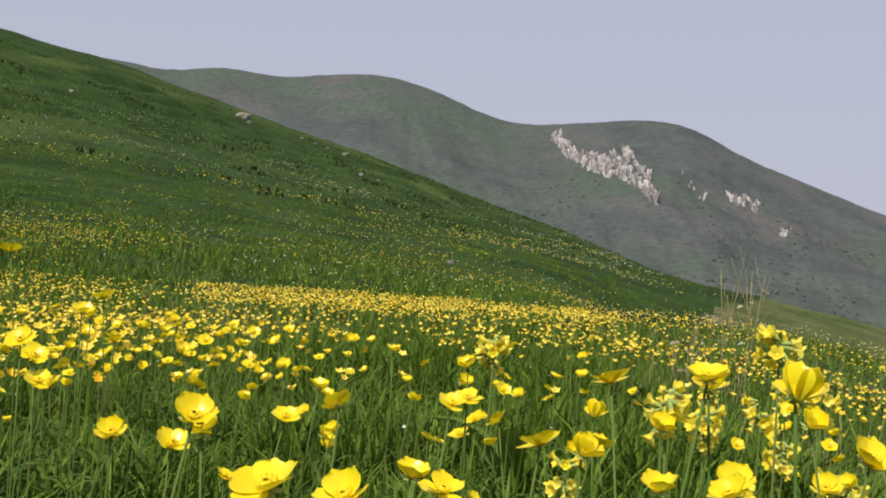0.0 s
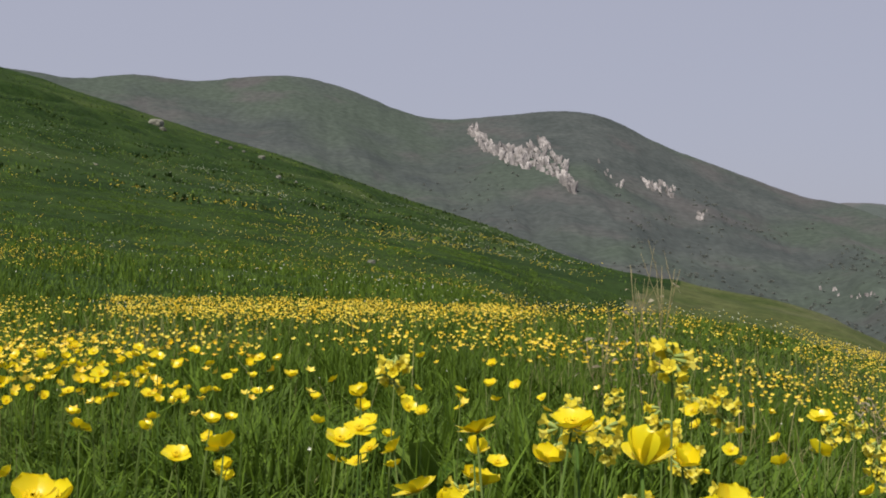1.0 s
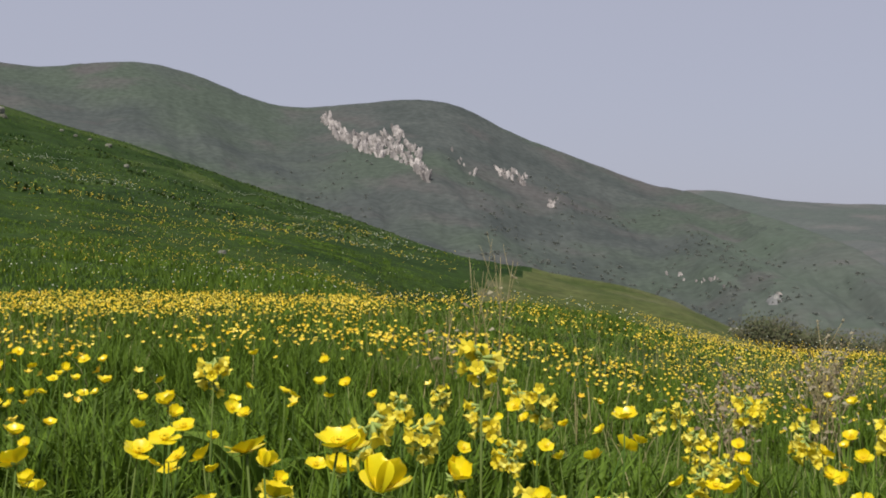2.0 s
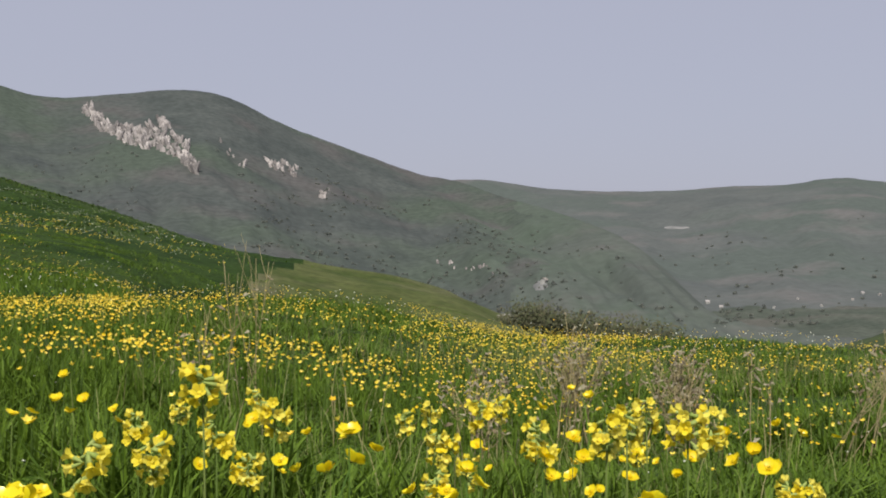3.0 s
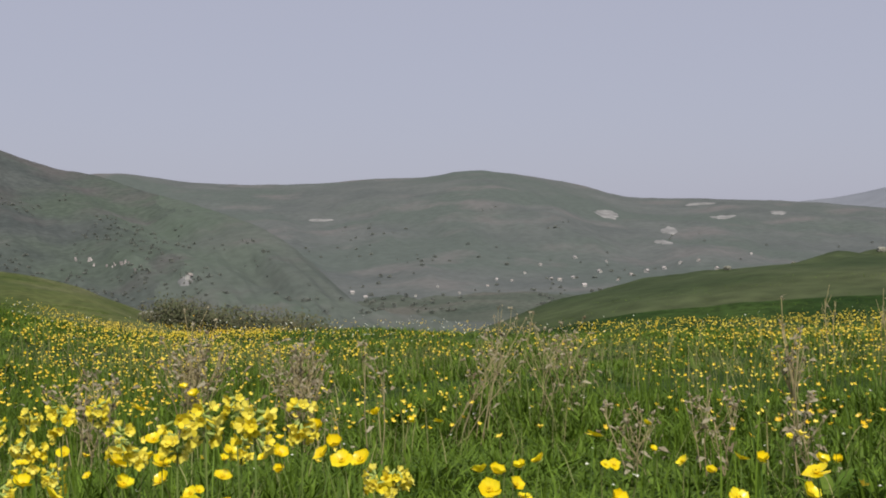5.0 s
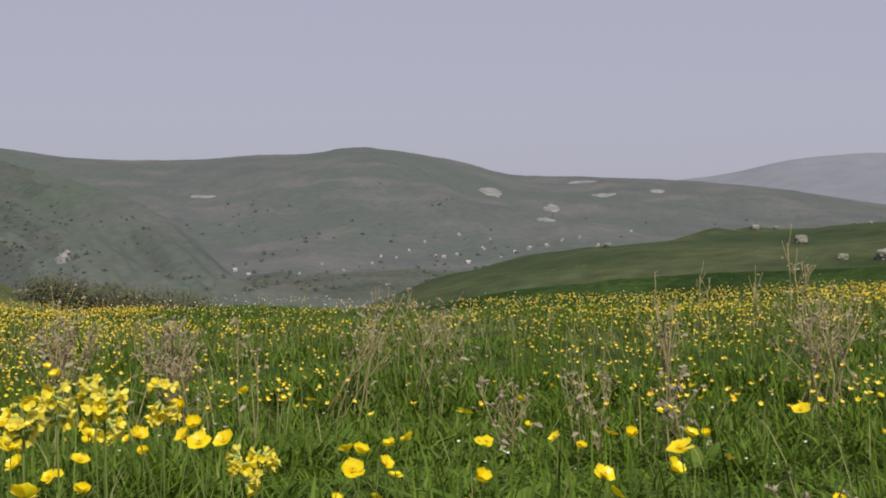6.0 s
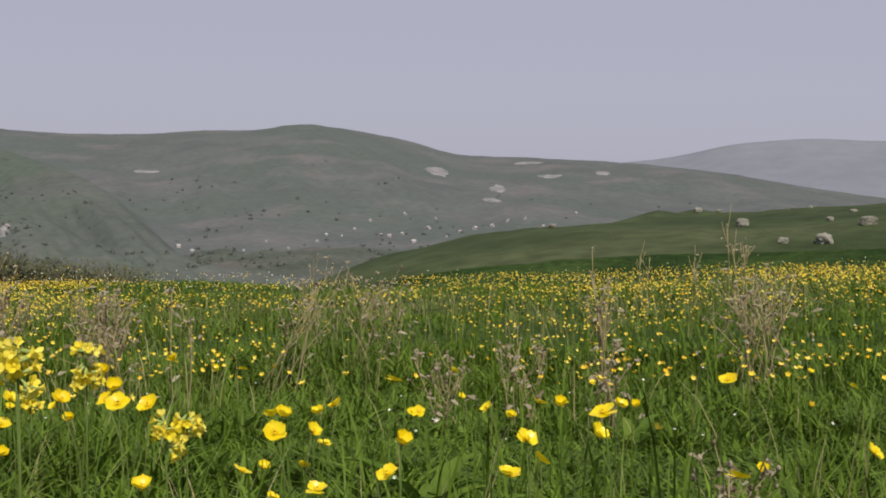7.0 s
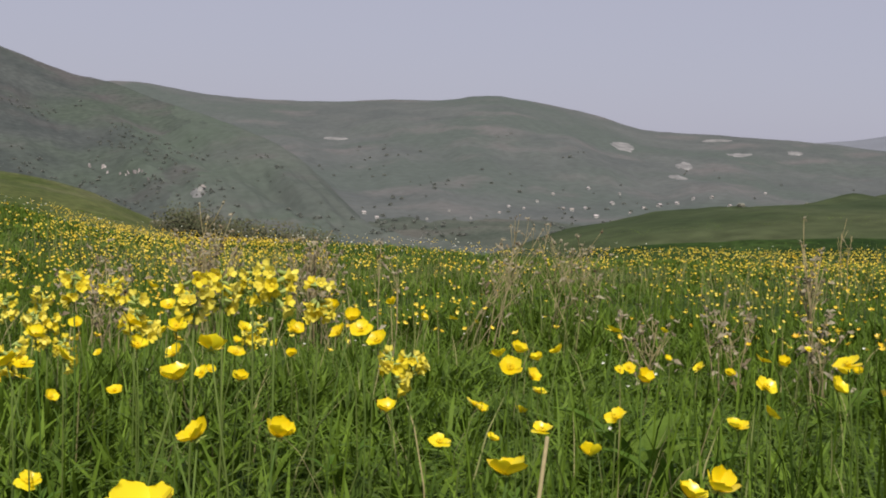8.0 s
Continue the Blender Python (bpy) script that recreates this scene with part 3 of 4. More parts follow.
M_WHITE_FL = surface("white_flower", (0.62, 0.64, 0.55), (0.78, 0.79, 0.70), 8.0, 0.7, 0.0, 0.2, through_light=0.2)

BUTTERCUPS_A = [
    (-0.41, 1.24, 0.38), (-0.44, 1.38, 0.35), (-0.39, 1.24, 0.34), (-0.42, 1.38, 0.32), (-0.28, 1.48, 0.32), (-0.13, 0.69, 0.40),
    (-0.15, 0.83, 0.37), (-0.17, 0.83, 0.36), (-0.26, 1.03, 0.33), (-0.17, 1.48, 0.29), (-0.07, 0.56, 0.39), (-0.04, 0.65, 0.37),
    (-0.01, 0.89, 0.34), (0.01, 0.69, 0.37), (-0.09, 1.24, 0.34), (-0.14, 1.55, 0.32), (-0.00, 2.07, 0.19), (0.02, 1.24, 0.35),
    (0.04, 1.38, 0.34), (-0.13, 1.55, 0.26), (-0.14, 1.77, 0.21), (0.16, 0.73, 0.44), (0.17, 0.77, 0.43), (0.16, 0.55, 0.45),
    (0.24, 0.79, 0.41), (0.11, 0.77, 0.43), (0.13, 1.00, 0.38), (0.08, 0.89, 0.37), (0.09, 0.73, 0.39), (0.14, 1.03, 0.35),
    (0.19, 1.03, 0.37), (0.23, 0.65, 0.41),
]
BUTTERCUPS_B = [
    (0.18, 0.73, 0.38), (0.13, 0.69, 0.38), (0.17, 0.69, 0.38), (-0.46, 1.72, 0.40), (-0.44, 1.72, 0.34), (-0.44, 1.55, 0.39),
    (-0.45, 1.63, 0.38), (-0.51, 1.82, 0.34), (-0.14, 2.07, 0.34), (-0.06, 1.82, 0.35), (-0.51, 1.48, 0.46), (0.33, 1.03, 0.33),
    (0.42, 1.24, 0.30), (-0.03, 2.07, 0.25), (0.09, 2.21, 0.21), (-0.80, 2.38, 0.09), (-0.41, 3.10, 0.15), (-0.38, 2.07, 0.32),
    (-0.37, 2.38, 0.29), (0.04, 1.45, 0.37), (0.04, 1.63, 0.33), (0.05, 1.80, 0.29), (0.12, 2.14, 0.27), (0.14, 2.00, 0.28),
    (0.13, 2.47, 0.24), (0.27, 2.88, 0.20), (0.35, 2.86, 0.20), (0.30, 2.52, 0.27), (0.35, 2.51, 0.27), (0.27, 3.17, 0.10),
    (0.27, 2.88, 0.18), (0.58, 2.02, 0.29),
]
BUTTERCUPS_C = [
    (0.72, 2.22, 0.23), (0.60, 1.82, 0.24), (0.60, 1.65, 0.27), (0.56, 1.41, 0.36), (0.73, 1.84, 0.26), (0.47, 1.91, 0.24),
    (0.08, 1.44, 0.31), (0.09, 1.79, 0.23), (0.02, 2.17, 0.17), (1.71, 3.13, 0.17), (0.72, 1.44, 0.30), (0.84, 1.69, 0.23),
    (0.73, 1.67, 0.23), (1.18, 1.85, 0.19), (1.43, 2.11, 0.13), (1.27, 2.16, 0.10), (0.72, 2.51, 0.20), (0.74, 2.51, 0.10),
    (1.01, 2.11, 0.21), (0.59, 1.50, 0.31), (0.85, 2.41, 0.19), (0.95, 1.57, 0.28), (1.13, 2.03, 0.20), (0.87, 1.51, 0.27),
    (1.09, 1.88, 0.19), (1.30, 1.75, 0.27), (1.92, 2.98, 0.03), (1.61, 2.04, 0.23), (2.02, 2.51, 0.12), (1.46, 2.54, 0.23),
    (1.22, 2.29, 0.25), (1.92, 1.35, 0.20),
]
BUTTERCUPS_D = [
    (1.14, 1.44, 0.30), (1.06, 1.29, 0.31), (1.29, 1.60, 0.24), (1.24, 1.63, 0.25), (1.37, 1.41, 0.24), (1.22, 1.19, 0.29),
    (1.21, 1.19, 0.27), (1.57, 1.57, 0.17), (1.19, 1.68, 0.25), (1.22, 1.27, 0.21), (1.54, 1.66, 0.10), (1.59, 1.62, 0.10),
    (1.22, 0.98, 0.29), (2.23, 2.04, -0.05), (2.08, 1.86, 0.10), (1.41, 0.97, 0.27), (1.87, 1.35, 0.21), (1.48, 0.91, 0.30),
    (1.53, 0.96, 0.26), (1.61, 1.12, 0.19), (1.58, 1.15, 0.17), (2.18, 1.76, 0.11), (2.22, 1.45, 0.15), (2.24, 1.43, 0.15),
    (2.09, 1.13, 0.25), (1.08, 1.64, 0.19), (1.50, 0.74, 0.25), (2.02, 1.02, 0.13), (2.14, 0.90, 0.16), (1.96, 2.31, 0.15),
    (2.15, 3.59, -0.07), (2.51, 2.16, -0.02),
]
BUTTERCUPS_E = [
    (3.44, 1.73, 0.01), (3.20, 1.48, 0.06), (0.42, 0.42, 0.40), (0.69, 0.95, 0.29), (0.79, 1.00, 0.27), (1.02, 1.17, 0.24),
    (0.69, 0.56, 0.35), (1.38, 1.32, 0.15), (1.70, 1.70, 0.11), (1.40, 1.20, 0.19), (1.14, 0.97, 0.22), (1.46, 1.53, 0.07),
    (0.70, 0.95, 0.36), (0.69, 0.99, 0.33), (0.86, 1.51, 0.30), (0.97, 1.64, 0.30), (0.64, 1.28, 0.30), (0.97, 0.68, 0.27),
    (0.92, 0.61, 0.30), (1.05, 2.39, 0.13),
]
COWSLIPS_A = [
    (0.39, 1.42, 0.43), (0.09, 1.89, 0.37), (0.26, 1.38, 0.36), (0.37, 1.69, 0.31), (0.48, 1.82, 0.31), (0.56, 1.79, 0.34),
    (0.56, 1.98, 0.23), (1.27, 2.62, 0.22), (1.27, 3.07, 0.14), (0.89, 1.39, 0.36), (0.99, 1.52, 0.35), (0.92, 1.25, 0.38),
    (0.94, 1.93, 0.31), (1.10, 2.78, 0.17), (1.00, 2.29, 0.20), (1.02, 2.28, 0.19), (1.02, 1.88, 0.27), (1.07, 1.96, 0.24),
    (1.17, 1.78, 0.32), (1.47, 2.34, 0.15), (1.26, 1.73, 0.30), (1.38, 1.64, 0.20), (1.31, 1.59, 0.21),
]


def petal_mesh(length, width, cup):
    """One cupped petal, its foot at the origin, spreading along +x."""
    grid = []
    for t in (0.0, 0.22, 0.45, 0.65, 0.82, 0.94, 1.0):
        w = width * (0.22 + 0.78 * math.sin(t / 0.65 * math.pi / 2) if t < 0.65 else max(0.3, math.sqrt(1 - ((t - 0.65) / 0.36) ** 2)))
        row = []
        for j in range(5):
            s = (j - 2) / 2
            r = length * t * (1 - 0.10 * s * s * t)
            row.append((r * math.cos(cup * (0.5 + 0.5 * t)), w / 2 * s, r * math.sin(cup * (0.5 + 0.5 * t)) + 0.13 * w * s * s + 0.03 * length * math.sin(3.1 * s + 2 * t)))
        grid.append(row)
    b = Build()
    b.sheet(grid)
    return b.mesh("petal", M_PETAL)


def buttercup(height, cup, tilt, seed):
    """A buttercup: bent stem, five cupped petals, a ring of stamens, sepals and a stem leaf. Its foot is at the origin."""
    rng = random.Random(seed)
    root = empty_thing("buttercup", Matrix(), "glossy yellow buttercup on a thin green stem in the grass", "flower", "buttercups in the meadow")
    lean = Vector((rng.uniform(-0.03, 0.03), rng.uniform(-0.03, 0.03), 0))
    head = Vector((0, 0, height))
    st = Build()
    st.tube([Vector((0, 0, -0.02)) - lean * 0.3, Vector((0, 0, height * 0.35)) + lean, Vector((0, 0, height * 0.72)) + lean * 0.8, head - Vector((0, 0, 0.002))], 0.0012, 0.0009)
    part("stem", st.mesh("stem", M_STEM), root)
    turn = Matrix.Translation(head) @ Euler((tilt, 0, 0)).to_matrix().to_4x4()
    spin = rng.uniform(0, 6.28)
    petal = petal_mesh(0.0175, 0.0165, cup)
    for k in range(5):
        wob = Euler((rng.uniform(-0.20, 0.20), rng.uniform(-0.28, 0.24), spin + k * 2 * math.pi / 5 + rng.uniform(-0.14, 0.14))).to_matrix().to_4x4()
        part("petal", petal, root, m=turn @ wob)
    c = Build()
    c.ball((0, 0, 0.0028), 0.0030, 4, 7, 0.9)
    for k in range(12):
        a = k * 0.5236
        c.tube([(0.002 * math.cos(a), 0.002 * math.sin(a), 0.001), (0.0048 * math.cos(a), 0.0048 * math.sin(a), 0.0055)], 0.0004, 0.0007, 3)
    tagged(part("stamen_ring", c.mesh("stamen_ring", M_CENTRE), root, m=turn), kind="stuff")
    s = Build()
    for k in range(5):
        a = k * 1.2566 + 0.6
        d, e = Vector((math.cos(a), math.sin(a), 0)), Vector((-math.sin(a), math.cos(a), 0))
        s.sheet([[d * 0.001 - e * 0.001, d * 0.001 + e * 0.001], [d * 0.005 - e * 0.0022 + Vector((0, 0, -0.001)), d * 0.005 + e * 0.0022 + Vector((0, 0, -0.001))],
                 [d * 0.009 - e * 0.0004, d * 0.009 + e * 0.0004]])
    tagged(part("calyx", s.mesh("calyx", M_CALYX), root, m=turn), kind="stuff")
    lf = Build()
    for k in range(3):
        a = rng.uniform(0, 6.28)
        d, e = Vector((math.cos(a), math.sin(a), 0)), Vector((-math.sin(a), math.cos(a), 0))
        o = Vector((0, 0, height * 0.45)) + lean * 0.95
        lf.sheet([[o - e * 0.001, o + e * 0.001], [o + d * 0.02 - e * 0.004 + Vector((0, 0, 0.012)), o + d * 0.02 + e * 0.004 + Vector((0, 0, 0.012))],
                  [o + d * 0.045 + Vector((0, 0, 0.012)) - e * 0.0005, o + d * 0.045 + Vector((0, 0, 0.012)) + e * 0.0005]])
    tagged(part("stem_foliage", lf.mesh("stem_foliage", M_LEAF), root), kind="stuff")
    return root


def cowslip(height, florets, seed):
    """A cowslip: a thick stalk with a one-sided nodding head of pale tubular florets."""
    rng = random.Random(seed)
    root = empty_thing("cowslip", Matrix(), "pale yellow cowslip with a nodding cluster of florets", "flower", "cowslips in the meadow")
    st = Build()
    st.tube([(0, 0, -0.02), (0.006, 0, height * 0.5), (0, 0, height - 0.004)], 0.0017, 0.0013, 5)
    part("stem", st.mesh("stem", M_STEM), root)
    f = Build()
    f.tube([(0, 0, 0.002), (0, 0, 0.012)], 0.0022, 0.0030, 6)
    for k in range(5):
        a = k * 1.2566
        d, e = Vector((math.cos(a), math.sin(a), 0)), Vector((-math.sin(a), math.cos(a), 0))
        f.sheet([[d * 0.0028 - e * 0.002 + Vector((0, 0, 0.012)), d * 0.0028 + e * 0.002 + Vector((0, 0, 0.012))],
                 [d * 0.0062 - e * 0.0042 + Vector((0, 0, 0.0170)), d * 0.0062 + e * 0.0042 + Vector((0, 0, 0.0170))],
                 [d * 0.0092 - e * 0.0018 + Vector((0, 0, 0.0185)), d * 0.0092 + e * 0.0018 + Vector((0, 0, 0.0185))]])
    floret = f.mesh("floret", M_COWSLIP)
    c = Build()
    c.tube([(0, 0, -0.004), (0, 0, 0.001), (0, 0, 0.008)], 0.0012, 0.0033, 6)
    calyx = c.mesh("calyx", M_CALYX)
    for k in range(florets):
        a = k * 2.39996 + rng.uniform(-0.3, 0.3)
        drop = rng.uniform(0.9, 2.5)
        out = rng.uniform(0.002, 0.010)
        m = Matrix.Translation((out * math.cos(a), out * math.sin(a), height + rng.uniform(-0.036, 0.010))) @ Euler((0, drop, a), "XYZ").to_matrix().to_4x4() @ Matrix.Scale(rng.uniform(0.8, 1.1), 4)
        part("calyx", calyx, part("floret", floret, root, m=m))
    return root


HEIGHTS = [0.20, 0.24, 0.28, 0.32, 0.36, 0.40, 0.45, 0.50]
CUPS = [(0.55, 0.25), (0.66, 0.55), (0.40, 0.70), (0.85, 0.40), (0.34, 0.35)]
kinds = {}


def plant_flower(kind, x, y, head_z, rng, size=1.0):
    g = gz(x, y)
    h = max(0.15, head_z - 0.004 - g) / size
    if kind == "buttercup":
        j = min(range(len(HEIGHTS)), key=lambda k: abs(HEIGHTS[k] - h))
        c = rng.randrange(len(CUPS))
    else:
        j = min(range(len(HEIGHTS)), key=lambda k: abs(HEIGHTS[k] - h))
        c = rng.randrange(2)
    m = Matrix.Translation((x, y, g)) @ pose(0, 0, 0, 0, 0, rng.gauss(-18, 75)) @ Matrix.Scale(size * h / HEIGHTS[j], 4)
    if (kind, j, c) in kinds:
        return copy_thing(kinds[kind, j, c], m @ Matrix.Scale(1 / kinds[kind, j, c].scale.x, 4))
    ob = buttercup(HEIGHTS[j], *CUPS[c], seed=j * 7 + c) if kind == "buttercup" else cowslip(HEIGHTS[j], 15 + 5 * c, seed=j * 5 + c)
    ob.matrix_basis = m
    kinds[kind, j, c] = ob
    return ob


rnd = random.Random(77)
for x, y, z in BUTTERCUPS_A + BUTTERCUPS_B + BUTTERCUPS_C + BUTTERCUPS_D + BUTTERCUPS_E:
    plant_flower("buttercup", x, y, z, rnd, rnd.uniform(0.84, 1.06))
for x, y, z in COWSLIPS_A:
    plant_flower("cowslip", x, y, z, rnd, 1.0)


def open_side(x, y):
    """0 on the lush side below the hill, 1 towards the valley, where plants are shrunk to fit the camera's view."""
    return ease((np.degrees(np.arctan2(x, y)) - 6) / 20) * ease((np.hypot(x, y) - 1.6) / 2.0)


def head_size(x, y):
    """Shrinks blooms with distance from the camera, to fit its view."""
    return 1 - 0.40 * ease((np.hypot(x, y) - 2.4) / 2.6)


def shorter(x, y):
    return (0.75 + 0.35 * waves(x / 1.3, y / 1.3, 51, 3) + 0.22 * waves(x / 0.22, y / 0.22, 53, 2)) * (0.9 - 0.25 * open_side(x, y))


# ---- the meadow's drifts of flowers: how many to the square metre ----
def drift(x, y):
    r, b = np.hypot(x, y), np.degrees(np.arctan2(x, y))
    lump = waves(x / 0.9, y / 0.9, 31, 3)
    wide = waves(x / 5.0, y / 5.0, 41, 3)

    def zone(b0, b1, r0, r1, soft_b=3.0, soft_r=0.2):
        return ease((b - b0) / soft_b + 0.5) * ease((b1 - b) / soft_b + 0.5) * ease((r - r0) / (r0 * soft_r) + 0.5) * ease((r1 - r) / (r1 * soft_r) + 0.5)

    d = (1.5 + 4 * np.clip(lump, 0, 1)) * (1 - 0.8 * ease((r - 12) / 6))
    d = d + zone(-40, -3, 1.7, 4.2) * np.clip(15 + 36 * lump, 0, 70) + zone(-3, 8, 1.7, 3.5) * np.clip(14 + 44 * lump, 0, 70) + zone(-40, -4, 4.0, 7.4) * np.clip(30 + 50 * lump, 0, 70)
    d = d + zone(-11, 1.5, 7.8, 12.5, 2.0, 0.1) * np.clip(64 + 40 * lump, 0, 70) + zone(2.0, 8.0, 7.8, 11.5, 2.0, 0.1) * np.clip(40 + 60 * lump, 0, 70)
    d = d + zone(-1, 27, 4.0, 5.4, 3.0, 0.08) * np.clip(46 + 46 * lump, 0, 70) + zone(6, 26, 8.5, 18) * np.clip(7 + 24 * wide, 0, 60)
    d = d + zone(-40, -12, 8, 24) * np.clip(3 + 24 * wide, 0, 60) + zone(-40, 9, 12, 24) * np.clip(9 * wide - 2, 0, 60)
    d = d + zone(20, 30, 5.5, 18) * np.clip(16 + 24 * lump, 0, 60) + zone(26, 40, 3.8, 5.2) * np.clip(3 + 26 * lump, 0, 60)
    d = d + zone(30, 47, 6, 18) * np.clip(3 + 14 * lump, 0, 60)
    d = d + zone(47.5, 58, 5.2, 10, 2.0) * np.clip(20 + 50 * lump, 0, 60) + zone(59, 80, 6, 13, 2.0) * np.clip(26 + 34 * lump, 0, 60)
    d = d + zone(50, 80, 3.4, 5.5) * np.clip(3 + 26 * lump, 0, 60) + zone(44, 80, 9, 15) * np.clip(5 + 18 * wide, 0, 60)
    d = d * (1 - 0.6 * zone(34, 80, 1.0, 3.4))
    return np.clip(d, 0, 70)


# a few score more that can be told apart, over the near meadow
placed = 0
while placed < 240:
    b, r = rnd.uniform(-24, 60), math.sqrt(rnd.uniform(1.2 ** 2, 3.2 ** 2))
    x, y = r * math.sin(radians(b)), r * math.cos(radians(b))
    if rnd.random() * 45 < float(drift(x, y)):
        plant_flower("buttercup", x, y, gz(x, y) + rnd.uniform(0.22, 0.34) - 0.1 * float(open_side(x, y)), rnd, rnd.uniform(0.75, 1.0) * (1 - 0.3 * float(open_side(x, y))))
        placed += 1

for _ in range(9):
    b, r = rnd.uniform(6, 30), rnd.uniform(1.35, 2.5)
    x, y = r * math.sin(radians(b)), r * math.cos(radians(b))
    plant_flower("cowslip", x, y, gz(x, y) + rnd.uniform(0.24, 0.34), rnd, rnd.uniform(0.8, 1.0))

gen = np.random.default_rng(4)


def scatter(n, b0, b1, r0, r1, keep=None):
    """n places spread evenly over a sector of the meadow, thinned by keep(x, y)."""
    b = np.radians(gen.uniform(b0, b1, n))
    r = np.sqrt(gen.uniform(r0 * r0, r1 * r1, n))
    x, y = r * np.sin(b), r * np.cos(b)
    if keep is not None:
        k = gen.random(n) < keep(x, y)
        x, y = x[k], y[k]
    return x, y


def blade_sheet(name, x, y, height, width, lean, material, label, joints=2, category="grass", base_dip=0.02):
    """Grass blades that taper and bow, as one mesh."""
    n = len(x)
    a = gen.uniform(0, 2 * np.pi, n)
    face = a + gen.normal(np.pi / 2, 0.5, n)
    dx, dy = np.cos(a) * lean, np.sin(a) * lean
    wx, wy = np.cos(face) * width / 2, np.sin(face) * width / 2
    z0 = ground_z(x, y) - base_dip
    rows = []
    for i in range(joints):
        t = i / joints
        s = 1 - 0.35 * t
        cx, cy, cz = x + dx * t * t, y + dy * t * t, z0 + height * (t - 0.12 * t * t * np.minimum(2, lean / height))
        rows += [np.stack([cx - wx * s, cy - wy * s, cz], -1), np.stack([cx + wx * s, cy + wy * s, cz], -1)]
    rows.append(np.stack([x + dx, y + dy, z0 + height * (1 - 0.2 * np.minimum(2, lean / height))], -1))
    v = np.stack(rows, 1)
    k = v.shape[1]
    tri = []
    for i in range(joints - 1):
        o = 2 * i
        tri += [(o, o + 1, o + 3), (o, o + 3, o + 2)]
    tri.append((k - 3, k - 2, k - 1))
    f = (np.array(tri)[None] + (np.arange(n) * k)[:, None, None]).reshape(-1, 3)
    return tagged(new(name, mesh_of(name, v.reshape(-1, 3), f, material)), label, category, kind="stuff")


def blossom_sheet(name, x, y, head, radius, material, label, petals=5, stems=True):
    """Small five-petalled blossoms on thin stems, as one mesh."""
    n = len(x)
    z = ground_z(x, y) + head
    tilt, az, spin = np.abs(gen.normal(0.5, 0.35, n)), gen.normal(-1.8, 1.2, n), gen.uniform(0, 6.28, n)
    nx, ny, nz = np.sin(tilt) * np.cos(az), np.sin(tilt) * np.sin(az), np.cos(tilt)
    nrm = np.stack([nx, ny, nz], -1)
    u = np.stack([np.cos(tilt) * np.cos(az), np.cos(tilt) * np.sin(az), -np.sin(tilt)], -1)
    w = np.cross(nrm, u)
    c = np.stack([x, y, z], -1)
    rows = [c]
    for k in range(2 * petals):
        g = spin + np.pi * k / petals
        reach = radius * (1.0 if k % 2 == 0 else 0.62)
        up = radius * (0.75 if k % 2 == 0 else 0.50)
        rows.append(c + (u * np.cos(g)[:, None] + w * np.sin(g)[:, None]) * reach[:, None] + nrm * up[:, None])
    v = np.stack(rows, 1)
    k = v.shape[1]
    tri = [(0, 1 + i, 1 + (i + 1) % (2 * petals)) for i in range(2 * petals)]
    f = (np.array(tri)[None] + (np.arange(n) * k)[:, None, None]).reshape(-1, 3)
    ob = tagged(new(name, mesh_of(name, v.reshape(-1, 3), f, material)), label, "flowers", kind="stuff")
    if stems:
        blade_sheet("flower_stems", x, y, head + 0.02, np.full(n, 0.0030), np.full(n, 0.004), M_GRASS, "thin green stems of the meadow flowers", 2, "stems")
    return ob


# low leafy plants: place, size, leaves
ROSETTES = [(0.19, 2.70, 0.30, 6), (1.91, 1.66, 0.19, 7), (1.83, 1.50, 0.17, 6), (2.76, 1.82, 0.12, 7), (0.54, 0.84, 0.20, 8), (0.60, 0.78, 0.18, 8), (0.47, 0.98, 0.18, 8), (1.02, 0.80, 0.14, 8), (0.74, 0.92, 0.16, 8), (0.90, 0.62, 0.17, 8)]

# grass, dense and fine near by, coarser farther off
x, y = scatter(240000, -30, 74, 0.55, 5.5, lambda x, y: np.clip(0.55 + 0.75 * waves(x / 0.16, y / 0.16, 57, 2), 0.08, 1))
n = len(x)
near_cut = np.clip(np.hypot(x - 0.15, y) / 1.4, 0.35, 1.0)
for lx, ly, ls, _ in ROSETTES:
    near_cut = near_cut * (0.4 + 0.6 * ease(np.hypot(x - lx, y - ly) / (0.75 * ls)))
blade_sheet("grass", x, y, gen.uniform(0.08, 0.29, n) * shorter(x, y) * near_cut, gen.uniform(0.004, 0.0125, n) * (1.5 - 0.5 * ease((np.hypot(x, y) - 0.9) / 1.6)), gen.uniform(0.02, 0.20, n), M_GRASS, "dense fresh green meadow grass", 3)
x, y = scatter(9000, -30, 74, 1.2, 5.5, lambda x, y: np.clip(0.05 + waves(x / 0.5, y / 0.5, 61, 2), 0, 1))
n = len(x)
blade_sheet("grass", x, y, gen.uniform(0.20, 0.34, n), gen.uniform(0.003, 0.006, n), gen.uniform(0.02, 0.14, n), M_GRASS, "taller tufts of green grass", 3)
x, y = scatter(290000, -32, 76, 5.3, 15, lambda x, y: np.clip(0.6 + 0.8 * waves(x / 0.35, y / 0.35, 59, 2), 0.08, 1))
n = len(x)
blade_sheet("grass", x, y, gen.uniform(0.08, 0.22, n) * shorter(x, y), gen.uniform(0.006, 0.014, n), gen.uniform(0.02, 0.15, n), M_GRASS, "green meadow grass further off", 2)
x, y = scatter(420000, -34, 78, 14.5, 46, lambda x, y: np.where(np.degrees(np.arctan2(x, y)) < 22, 1.0, np.where(np.hypot(x, y) > 20, 0.1, 1.0)))
n = len(x)
